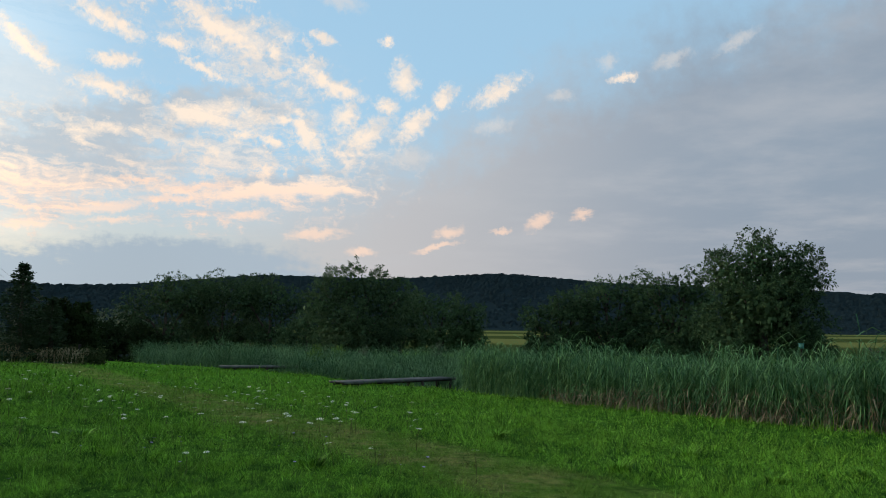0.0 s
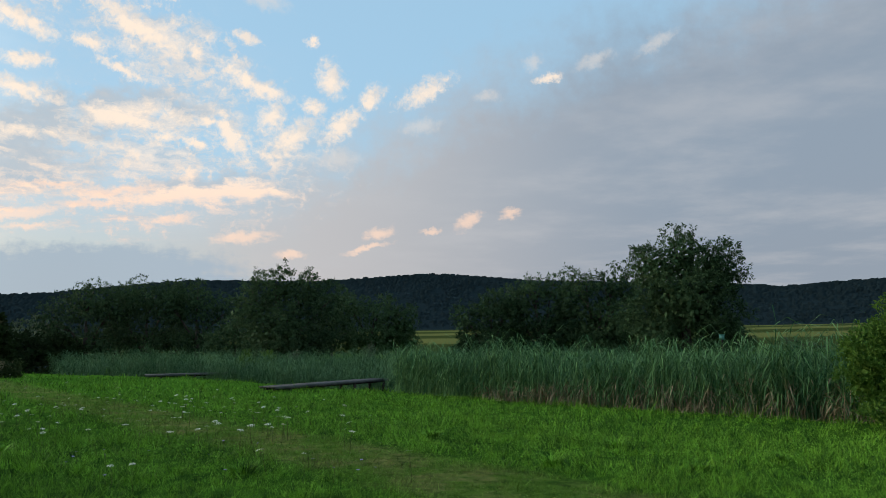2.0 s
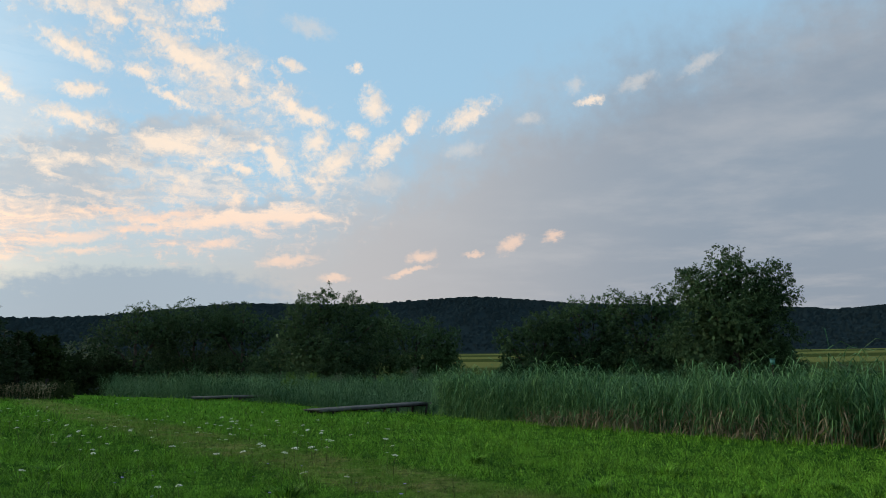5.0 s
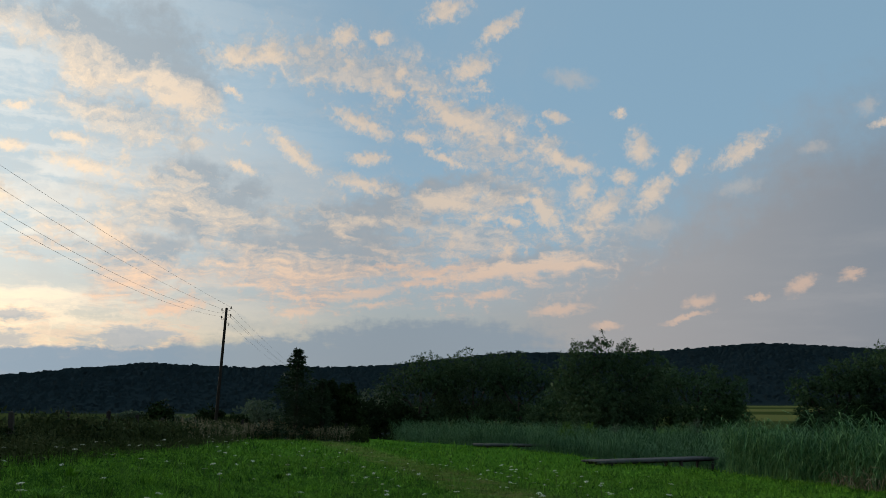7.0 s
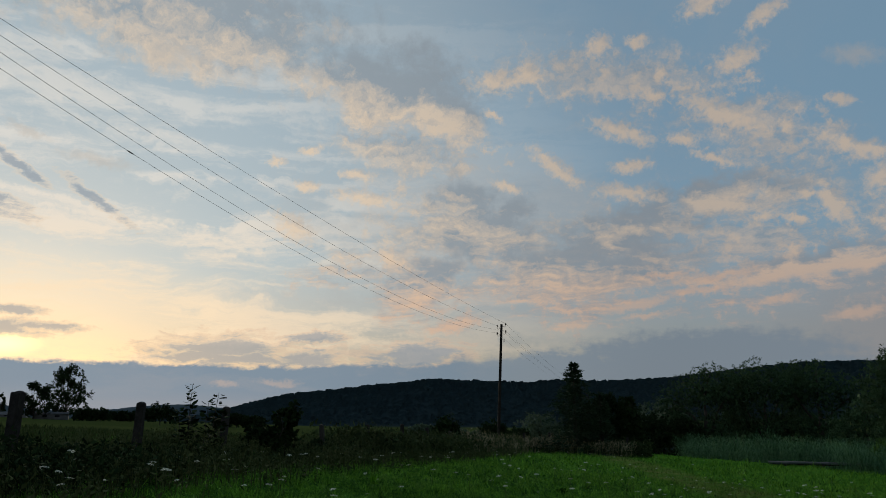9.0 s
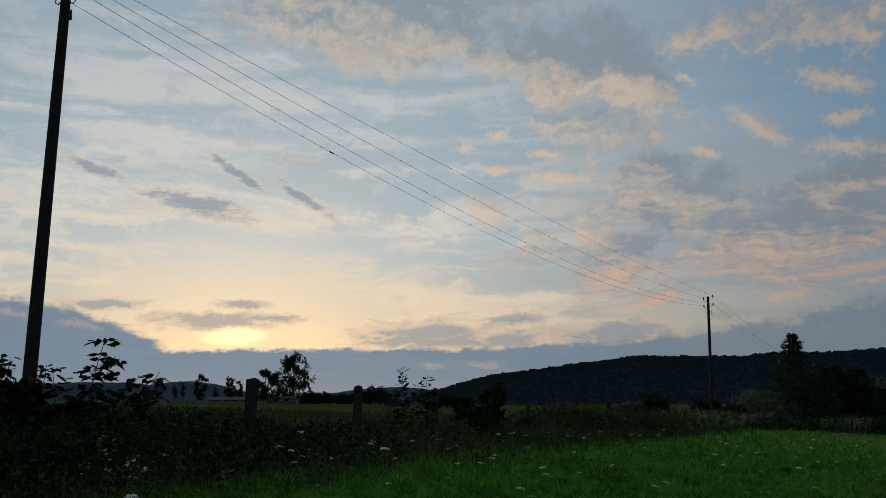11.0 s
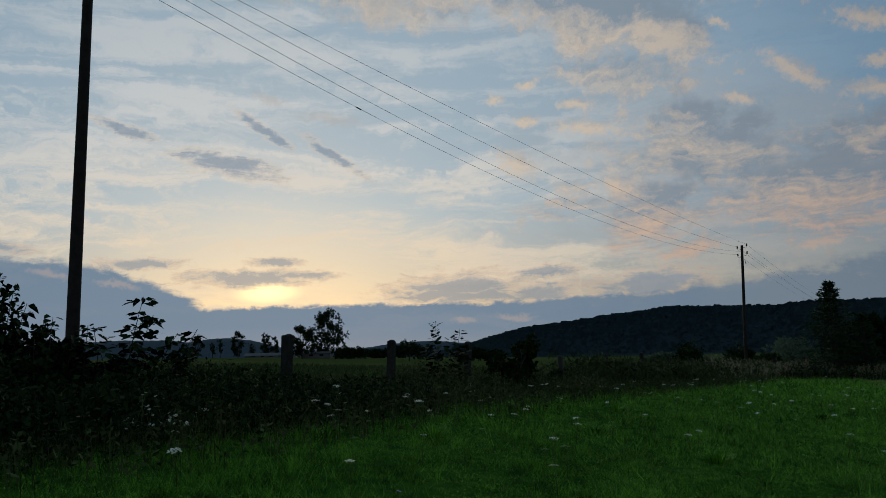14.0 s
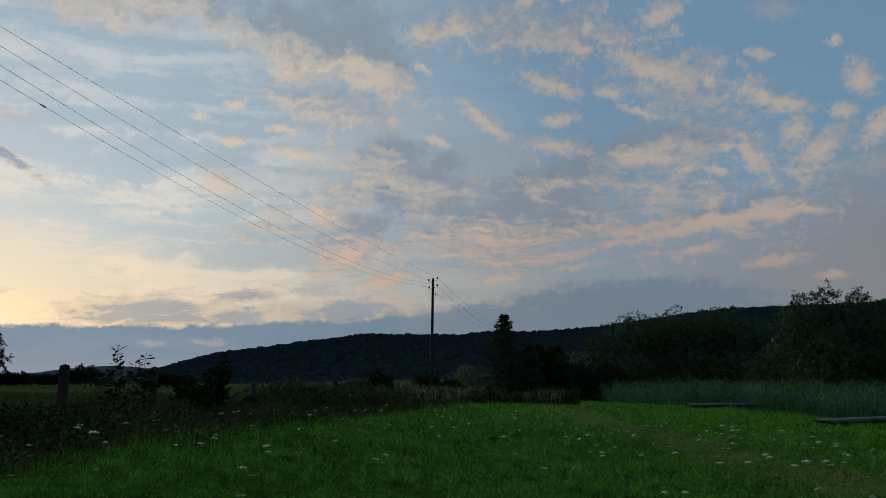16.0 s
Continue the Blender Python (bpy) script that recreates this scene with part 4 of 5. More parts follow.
tree("willow_tree", "tall dark willow with a domed crown", 22.0, 55, [(0.1, 0, 6.6, 1.9, 2.2), (-1.8, 0, 6.0, 1.7, 1.7), (2.0, 0, 5.8, 1.6, 2.0), (0, 0, 4.2, 3.2, 2.4), (-1.4, 0, 2.4, 2.4, 2.0), (1.6, 0, 2.6, 2.0, 2.2)], 9.0, 0.42, 34000, W, M_WILLOW, 39, 0.4, group=G2)
for az, dist, w, h, sd in ((18.3, 58, 1.7, 4.6, 141), (13.6, 63, 1.6, 4.2, 142), (9.6, 64, 1.5, 3.4, 143), (20.2, 57, 1.6, 3.6, 144), (24.4, 56, 1.3, 3.2, 145), (7.0, 63, 1.0, 2.6, 146), (16.6, 58, 1.4, 2.8, 147)):
    tree("willow_tree", "dense low willow filling the group", az, dist, [(0, 0, h * 0.68, w * 0.8, h * 0.3), (w * 0.5, 0, h * 0.42, w * 0.8, h * 0.34), (-w * 0.5, 0, h * 0.4, w * 0.8, h * 0.34)], h * 0.8, 0.2, 5500, W, M_WILLOW, sd, 0.4, group=G2)
for az, dist, w, h, sd in ((-9.6, 76, 2.2, 5.0, 151), (-17.4, 90, 2.6, 5.0, 152), (-21.0, 88, 1.8, 3.6, 153), (-13.9, 90, 2.6, 5.0, 154), (-3.0, 74, 2.2, 5.6, 155), (1.6, 76, 1.8, 3.4, 156)):
    tree("willow_tree", "dense low willow closing the row", az, dist, [(0, 0, h * 0.66, w * 0.8, h * 0.3), (w * 0.5, 0, h * 0.4, w * 0.8, h * 0.36), (-w * 0.5, 0, h * 0.36, w * 0.8, h * 0.34)], h * 0.8, 0.2, 5500, W, M_WILLOW, sd, 0.4, group=G1)
# beyond the meadow's end
tree("willow_tree", "silvery willow behind the meadow's end", -22.4, 95, [(0, 0, 3.0, 2.6, 2.0), (2, 0, 2.4, 2, 2), (-2.0, 0, 2.0, 2.0, 1.8)], 5.2, 0.3, 9000, W, M_GREYWILLOW, 40, 0.5)
tree("willow_tree", "silvery round willow under the hill", -30.6, 90, [(0, 0, 2.4, 2.2, 2.0), (1.6, 0, 2.0, 1.8, 1.8)], 4.4, 0.3, 7000, W, M_GREYWILLOW, 41, 0.5)
for az, dist, w, h, sd in ((-24.3, 72, 2.2, 4.6, 157), (-22.6, 80, 2.0, 3.8, 158), (-26.6, 76, 2.2, 4.4, 159), (-20.6, 84, 1.8, 3.4, 160)):
    tree("oak_tree", "dark rounded tree closing the meadow's end", az, dist, [(0, 0, h * 0.68, w * 0.7, h * 0.28), (w * 0.5, 0, h * 0.45, w * 0.7, h * 0.32), (-w * 0.5, 0, h * 0.42, w * 0.7, h * 0.34), (0, 0, h * 0.22, w * 0.9, h * 0.22)],
         h * 0.9, 0.2, 4500, (0.22, 0.05), M_DARKLEAF, sd, 0.3, group="trees at the meadow's end")
tree("oak_tree", "dark rounded tree beside the spruce", -25.2, 50, [(-0.6, 0, 2.55, 0.8, 0.8), (0.55, 0, 2.3, 0.75, 0.8), (-1.2, 0, 1.9, 0.6, 0.9), (0, 0, 1.3, 1.2, 0.9), (1.0, 0, 1.1, 0.6, 0.9)], 3.4, 0.2, 8000, (0.18, 0.05), M_DARKLEAF, 42, 0.2, 0.10)
tree("shrub", "dark round shrub at the meadow's end", -20.9, 62, [(0, 0, 1.3, 0.55, 0.75), (0.25, 0, 0.7, 0.75, 0.6), (-0.25, 0, 0.6, 0.7, 0.55)], 1.9, 0.08, 3500, (0.16, 0.045), M_DARKLEAF, 43, 0.2, 0.08, category="shrub")
tree("willow_bush", "bright green willow bush on the pond bank", 36.6, 18.0, [(1.0, 0.3, 2.25, 1.0, 0.85), (0.3, 0, 1.95, 0.95, 0.75), (-0.45, 0, 1.55, 0.85, 0.75), (-0.95, -0.1, 1.05, 0.75, 0.75), (-0.1, 0.1, 2.3, 0.8, 0.7), (-1.0, 0, 1.6, 0.6, 0.65), (0.2, -0.5, 1.1, 1.2, 0.9), (-0.3, -0.3, 0.5, 1.3, 0.6), (1.3, 0, 1.3, 1.2, 1.1)],
     3.0, 0.06, 62000, (0.075, 0.014), M_BUSH, 44, 0.0, 0.085, category="bush")
tree("willow_tree", "tall tree rising behind the bright bush", 38.5, 30, [(0, 0, 3.9, 1.3, 1.4), (1.2, 0, 3.0, 1.6, 1.6), (0.4, 0, 2.0, 1.8, 1.6)], 5.2, 0.2, 14000, (0.2, 0.035), M_WILLOW, 45, 0.2, 0.25)

for az, dist, w, h, sd in ((-9.0, 47, 0.9, 1.9, 161), (-5.6, 50, 0.7, 1.7, 162), (-0.3, 56, 0.5, 2.1, 163), (-7.4, 52, 0.9, 1.8, 164)):
    tree("willow_bush", "light green willow bush standing in the reeds", az, dist, [(0, 0, h * 0.78, w * 0.5, h * 0.3), (w * 0.4, 0, h * 0.5, w * 0.5, h * 0.34), (-w * 0.4, 0, h * 0.45, w * 0.5, h * 0.34)],
         h, 0.04, 2400, (0.13, 0.018), M_BUSH if w > 0.8 else M_GREYWILLOW, sd, 0.0, 0.14, group="willow bushes in the reeds", category="bush")


def spruce(az, dist, leaders, seed):
    """Leaders: (across, away, height, spread), each a stem with whorls of drooping boughs."""
    rng = np.random.default_rng(seed)
    x, y = polar(az, dist)
    ob = empty("spruce_tree", (float(x), float(y), float(land(x, y))), "dark pointed spruce at the end of the fence", "tree", turn=-az)
    pieces = []
    for lx, ly, height, width in leaders:
        part("trunk", tube([(lx, ly, -0.2), (lx + 0.02, ly, height * 0.5), (lx, ly, height)], [0.14, 0.09, 0.015], 9), M_BARK, ob, smooth=True)
        whorls = int(height * 7)
        for i in range(whorls):
            k = (i + rng.uniform(0.2, 0.8)) / whorls
            z = height * (0.02 + 0.97 * k)
            top = width * (1 - k) ** 0.75
            for j in range(7):
                r = top * rng.choice([0.4, 0.7, 1.0, 1.35]) * rng.uniform(0.85, 1.1) + 0.03
                a = 2 * math.pi * (j + rng.random()) / 7
                n = int(16 + 34 * min(r, 1.4))
                u = rng.random(n) ** 0.6
                wide = 0.03 + 0.16 * np.sin(np.pi * np.minimum(u * 0.9 + 0.1, 1)) * min(r, 1.0)
                off = rng.normal(0, 1, n) * wide
                c = np.stack([lx + np.cos(a) * r * u - np.sin(a) * off, ly + np.sin(a) * r * u + np.cos(a) * off,
                              np.maximum(z + r * (0.10 + 0.30 * k) * u - 0.28 * r * u * u + rng.normal(0, 0.07, n), 0.03)], -1)
                way = unit(np.stack([np.cos(a) + rng.normal(0, 0.55, n), np.sin(a) + rng.normal(0, 0.55, n), rng.normal(0.12, 0.3, n)], -1))
                side = unit(np.cross(way, rng.normal(size=(n, 3))))
                ln = rng.uniform(0.10, 0.24, n)
                w = np.full(n, 0.030)
                mid = c + way * (ln * 0.5)[:, None]
                v = np.stack([c, mid - side * w[:, None], c + way * ln[:, None], mid + side * w[:, None]], 1).reshape(-1, 3)
                pieces.append((v, np.arange(4 * n).reshape(-1, 4)))
    part("crown", merge(pieces), M_SPRUCE, ob)


spruce(-28.0, 48, [(0, 0, 5.3, 1.85), (1.5, 0.3, 3.5, 1.1)], 51)


# ---------------------------------------------------------------- power line
def insulator(parent, p, out):
    """A bent steel hook with a ceramic cap."""
    p, out = Vector(p), Vector(out).normalized()
    a = p + out * 0.20
    pin = part("hook", tube([p, p + out * 0.12 - Vector((0, 0, 0.05)), a, a + Vector((0, 0, 0.10))], [0.012] * 4, 6), M_STEEL, parent)
    prof = [(0.0, 0.030), (0.03, 0.052), (0.07, 0.050), (0.085, 0.034), (0.11, 0.045), (0.145, 0.040), (0.165, 0.012)]
    part("insulator", tube([a + Vector((0, 0, 0.06 + h)) for h, r in prof], [r for h, r in prof], 10), M_CERAMIC, pin, "brown glazed insulator", smooth=True)
    return a + Vector((0, 0, 0.17))


def power_pole(az, dist, height, lean, label, drops=(0.10, 0.22, 0.58, 0.70)):
    x, y = (float(c) for c in polar(az, dist))
    ob = empty("power_pole", (x, y, float(land(x, y))), label, "power pole", "line of power poles")
    n = 9
    part("shaft", tube([(lean[0] * k / n, lean[1] * k / n, -0.4 + (height + 0.4) * k / n) for k in range(n + 1)],
                       [0.112 - 0.035 * k / n for k in range(n + 1)], 14), M_POLE, ob, smooth=True)
    top = Vector((lean[0], lean[1], height))
    part("cap", tube([top - Vector((0, 0, 0.01)), top + Vector((0, 0, 0.03))], [0.1, 0.07], 14), M_STEEL, ob)
    across = Vector((ALONG[1], -ALONG[0], 0))
    ties = []
    for drop, sgn in zip(drops, (1, -1, 1, -1)):
        q = top + across * sgn * 0.08 - Vector((0, 0, drop))
        ties.append(insulator(ob, q, across * sgn))
    part("bracket", tube([top - Vector((0, 0, 0.95)), top - Vector((0, 0, 0.95)) + across * 0.16, top - Vector((0, 0, 1.12)) + across * 0.16], [0.02, 0.02, 0.03], 6), M_STEEL, ob)
    return [Vector((x, y, float(land(x, y)))) + q for q in ties]


def wire(a, b, sag, joints=(), n=36):
    pts = [a.lerp(b, k / n) - Vector((0, 0, sag * 4 * (k / n) * (1 - k / n))) for k in range(n + 1)]
    ob = part("power_line_wire", tube(pts, [0.0045] * (n + 1), 5), M_WIRE)
    tagged(ob, "thin dark overhead wire sagging between poles", "wire", "overhead wires")
    for k in joints:
        i = min(int(k * n), n - 1)
        q, w = pts[i].lerp(pts[i + 1], k * n - i), (pts[i + 1] - pts[i]).normalized()
        part("splice", tube([q - w * 0.10, q - w * 0.08, q + w * 0.08, q + w * 0.10], [0.006, 0.016, 0.016, 0.006], 6), M_STEEL, ob, "dark wire splice")


near_ties = power_pole(-79.2, 14.0, 8.35, (0.0, 0.05), "tall brown wooden power pole rising from the bushes", (0.40, 0.22, 0.78, 0.70))
far_ties = power_pole(-33.4, 52, 8.1, (0.25, 0.15), "weathered wooden power pole standing by the fence")
end_ties = power_pole(-27.0, 104, 7.6, (0.0, 0.0), "distant wooden power pole hidden by the trees")
for a, b, sag, joints in zip(near_ties, far_ties, (0.30, 0.70, 1.20, 1.20), ((0.955,), (0.94,), (0.975,), (0.17,))):
    wire(a, b, sag, joints)
for a, b in zip(far_ties, end_ties):
    wire(a, b, 0.5)


# ---------------------------------------------------------------- fence
def fence_post(s, off, tall, wide, tilt, seed, start=FENCE, along=ALONG):
    rng = np.random.default_rng(seed)
    p = start + along * s + np.array([-along[1], along[0]]) * off
    z = float(land(*p))
    bm = bmesh.new()
    bmesh.ops.create_cube(bm, size=1.0)
    bmesh.ops.subdivide_edges(bm, edges=bm.edges[:], cuts=2, use_grid_fill=True)
    for v in bm.verts:
        k = v.co.z + 0.5
        v.co.x *= wide * (1.05 - 0.12 * k)
        v.co.y *= wide * (1.05 - 0.12 * k)
        crown = 0.05 * (1 - (abs(v.co.x) + abs(v.co.y)) / wide) if k > 0.95 else 0
        v.co.z = -0.3 + (tall + 0.3) * k + crown
        v.co += Vector(rng.normal(0, 0.006, 3))
    bmesh.ops.bevel(bm, geom=bm.edges[:], offset=0.008, segments=1, affect="EDGES", clamp_overlap=True)
    me = bpy.data.meshes.new("fence_post")
    bm.to_mesh(me)
    bm.free()
    me.materials.append(M_POST)
    ob = new("fence_post", me)
    ob.matrix_basis = pose(float(p[0]), float(p[1]), z, tilt[0], tilt[1], 23 + tilt[2])
    tagged(ob, "weathered grey fence post leaning in tall weeds", "fence post", "old fence posts")


for i, (s, tall, wide, tilt) in enumerate([
        (-0.15, 1.16, 0.20, (1, 4, 0)), (2.55, 1.10, 0.18, (0, 3, 8)), (5.3, 1.12, 0.18, (0, 4, 0)), (8.2, 1.30, 0.19, (0, 6, 5)), (10.6, 0.95, 0.17, (0, -6, 0)),
        (14.0, 1.0, 0.17, (2, 0, 0)), (17.5, 1.1, 0.17, (0, 1, 0)), (21.0, 1.05, 0.17, (0, -2, 0)), (24.5, 1.0, 0.17, (0, 2, 0)), (28.0, 1.05, 0.17, (0, 4, 0)),
        (31.5, 1.0, 0.17, (0, -3, 0)), (35.0, 1.05, 0.17, (0, 2, 0)), (38.5, 1.0, 0.17, (0, 3, 0)), (42.0, 1.0, 0.17, (0, -2, 0))]):
    fence_post(s, 0.0, tall, wide * 0.68, tilt, 60 + i)
for i, (s, tall, lean) in enumerate([(0.8, 1.15, 2), (2.6, 1.2, -3), (4.2, 1.1, 4), (5.9, 1.15, 0), (7.4, 1.05, -2)]):
    fence_post(s, 0.0, tall, 0.15, (0, lean, 0), 90 + i, CORNER, BACK)


# ---------------------------------------------------------------- weeds along the fence
def weeds(name, label, count, s0, s1, d0, d1, lo, hi, mat, seed, leaves=5, width=0.007, broad=1.0, seed_heads=0.0, start=FENCE, along=ALONG):
    rng = np.random.default_rng(seed)
    s = rng.uniform(s0, s1, count)
    d = rng.normal((d0 + d1) / 2, (d1 - d0) / 3.2, count)
    d = np.where((d < d0 - 0.2) | (d > d1 + 0.2), rng.uniform(d0, d1, count), d)
    x = start[0] + along[0] * s - along[1] * d
    y = start[1] + along[1] * s + along[0] * d
    n = count
    h = rng.uniform(lo, hi, n) * (1 + 0.35 * wavy(x, y, seed, 1.4)) * np.clip(1.25 - 0.35 * np.abs(d - (d0 + d1) / 2) / (d1 - d0), 0.4, 1.2)
    base = np.stack([x, y, land(x, y) - 0.02], -1)
    lean = rng.uniform(0, 2 * math.pi, n)
    way = np.stack([np.cos(lean), np.sin(lean), np.zeros(n)], -1)
    amt = h * rng.uniform(0.05, 0.4, n)
    up = np.array([0, 0, 1.0])
    spin = rng.uniform(0, math.pi, n)
    side = np.stack([np.cos(spin), np.sin(spin), np.zeros(n)], -1)

    def at(k):
        return base + up * (h * k)[:, None] + way * (amt * k * k)[:, None]

    one = np.ones(n)
    w = width * rng.uniform(0.6, 1.4, n)
    pieces = [ribbons(np.stack([at(0 * one), at(0.55 * one), at(one)], 1), np.stack([w, w * 0.9, w * 0.2], 1), side)]
    for i in range(leaves):
        k = (0.1 + 0.88 * rng.random(n)) * (1 - seed_heads) + seed_heads * (0.72 + 0.28 * rng.random(n))
        p = at(k)
        o = unit(rng.normal(size=(n, 3)) + np.array([0, 0, 0.3]))
        ln = rng.uniform(0.05, 0.15, n) * broad
        sd = unit(np.cross(o, rng.normal(size=(n, 3))))
        lw = ln * rng.uniform(0.12, 0.26, n)
        q = p + o * (ln * 0.45)[:, None]
        lv = np.stack([p, q - sd * lw[:, None], p + o * ln[:, None], q + sd * lw[:, None]], 1).reshape(-1, 3)
        pieces.append((lv, np.arange(4 * n).reshape(-1, 4)))
    v, f = merge(pieces)
    tagged(new(name, sheet(name, v, f, mat)), label, "weeds", kind="stuff")


# nettles take the darkest leaf colour to stand in for the bush's shade
weeds("shade_tinted_nettles", "nettles in a leaf colour darkened for the elder bush's shade", 4500, -10, 1.5, -1.7, 1.5, 0.30, 0.62, M_DARKLEAF, 77, 9, 0.003, 0.75)
weeds("fence_weeds", "dense dark green weeds overgrowing the fence", 6500, 0.5, 22, -1.3, 1.2, 0.20, 0.46, M_HERB, 71, 9, 0.003, 0.75)
weeds("tall_grass", "tall seeding grass along the fence", 5500, -3, 14, -1.4, 1.8, 0.26, 0.58, M_WEED, 72, 6, 0.0025, 0.42, 0.8)
weeds("tall_grass_by_pole", "tall seeding grass along the lower fence", 5000, 12, 48, -1.5, 1.6, 0.42, 0.90, M_WEED, 75, 5, 0.005, 0.75, 0.7)
weeds("far_fence_weeds", "dark green weeds along the fence", 5000, 12, 48, -1.3, 1.4, 0.36, 0.76, M_HERB, 73, 7, 0.006, 1.6)
weeds("foot_grass", "longer uncut grass at the foot of the weeds", 5000, -8, 30, -2.6, -0.6, 0.14, 0.34, M_WEED, 76, 2, 0.005, 0.7, 0.6)
weeds("dry_grass", "pale dry grass at the foot of the pole", 1300, 24, 46, -1.6, 0.4, 0.40, 0.85, M_STRAW, 74, 5, 0.006, 0.9, 0.8)
weeds("corner_weeds", "dark green weeds before the spruce", 2600, -1, 8.5, -1.0, 1.4, 0.35, 0.80, M_HERB, 78, 7, 0.006, 1.5, 0.0, CORNER, BACK)
weeds("corner_grass", "pale seeding grass before the spruce", 1500, -1, 8.0, -1.3, 0.8, 0.40, 0.90, M_STRAW, 79, 5, 0.006, 0.9, 0.8, CORNER, BACK)
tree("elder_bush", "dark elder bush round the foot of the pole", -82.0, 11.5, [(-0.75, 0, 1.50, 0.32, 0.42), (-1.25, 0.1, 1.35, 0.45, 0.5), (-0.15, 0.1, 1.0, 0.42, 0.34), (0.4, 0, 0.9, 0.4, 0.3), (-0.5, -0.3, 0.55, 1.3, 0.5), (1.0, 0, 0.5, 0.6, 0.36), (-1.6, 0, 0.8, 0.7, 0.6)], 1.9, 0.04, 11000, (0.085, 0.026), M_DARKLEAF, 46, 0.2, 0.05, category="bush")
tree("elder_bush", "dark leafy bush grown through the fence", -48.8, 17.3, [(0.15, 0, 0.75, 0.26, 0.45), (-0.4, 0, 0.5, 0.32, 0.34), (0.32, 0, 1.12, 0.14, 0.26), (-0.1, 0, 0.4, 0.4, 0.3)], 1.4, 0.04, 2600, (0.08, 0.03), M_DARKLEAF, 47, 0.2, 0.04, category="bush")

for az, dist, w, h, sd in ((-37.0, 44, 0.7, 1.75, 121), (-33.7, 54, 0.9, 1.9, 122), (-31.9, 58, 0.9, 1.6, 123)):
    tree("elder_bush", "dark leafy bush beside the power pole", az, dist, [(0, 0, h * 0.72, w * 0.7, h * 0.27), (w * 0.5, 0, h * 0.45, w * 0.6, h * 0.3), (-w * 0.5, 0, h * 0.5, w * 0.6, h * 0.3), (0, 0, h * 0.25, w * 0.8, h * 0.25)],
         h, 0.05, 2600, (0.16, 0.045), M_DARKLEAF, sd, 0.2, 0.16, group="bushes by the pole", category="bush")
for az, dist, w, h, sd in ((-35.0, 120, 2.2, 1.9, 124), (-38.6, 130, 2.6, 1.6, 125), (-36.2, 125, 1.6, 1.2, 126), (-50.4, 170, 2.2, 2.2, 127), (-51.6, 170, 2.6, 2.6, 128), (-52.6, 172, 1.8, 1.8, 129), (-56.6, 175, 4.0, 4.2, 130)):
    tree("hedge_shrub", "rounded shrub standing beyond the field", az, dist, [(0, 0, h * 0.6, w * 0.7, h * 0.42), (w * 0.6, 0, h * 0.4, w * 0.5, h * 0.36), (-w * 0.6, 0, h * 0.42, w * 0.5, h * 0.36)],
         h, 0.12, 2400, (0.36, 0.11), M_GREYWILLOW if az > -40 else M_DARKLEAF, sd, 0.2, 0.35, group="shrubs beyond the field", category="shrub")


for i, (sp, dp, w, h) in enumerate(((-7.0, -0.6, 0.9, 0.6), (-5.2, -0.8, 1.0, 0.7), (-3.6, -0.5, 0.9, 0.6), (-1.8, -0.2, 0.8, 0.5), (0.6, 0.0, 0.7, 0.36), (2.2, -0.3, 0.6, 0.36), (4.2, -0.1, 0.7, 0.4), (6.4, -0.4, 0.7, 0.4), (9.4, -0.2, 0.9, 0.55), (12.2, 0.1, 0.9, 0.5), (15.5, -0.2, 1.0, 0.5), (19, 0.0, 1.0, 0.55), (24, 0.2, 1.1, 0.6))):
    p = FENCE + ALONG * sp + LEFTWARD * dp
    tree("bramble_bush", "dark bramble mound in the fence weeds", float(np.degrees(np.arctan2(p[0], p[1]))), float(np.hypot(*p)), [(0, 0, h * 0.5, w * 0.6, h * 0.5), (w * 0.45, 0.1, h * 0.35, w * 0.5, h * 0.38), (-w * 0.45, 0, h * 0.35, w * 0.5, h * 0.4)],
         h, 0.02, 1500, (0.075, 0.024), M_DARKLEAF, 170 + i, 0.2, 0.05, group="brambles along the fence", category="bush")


def leaf_blade(q, way, side, ln, w, droop):
    """A folded leaf of two quads, widest below its middle, its tip hanging."""
    down = np.array([0, 0, 1.0])
    fold = np.cross(way, side) * w * 0.35
    a, b, tip = q + way * ln * 0.30, q + way * ln * 0.68 - down * ln * droop * 0.35, q + way * ln * 0.96 - down * ln * droop
    return np.array([q, a - side * w + fold, b - side * w * 0.72 + fold, tip, b + side * w * 0.72 + fold, a + side * w + fold]), np.array([(0, 1, 2, 3), (0, 3, 4, 5)])


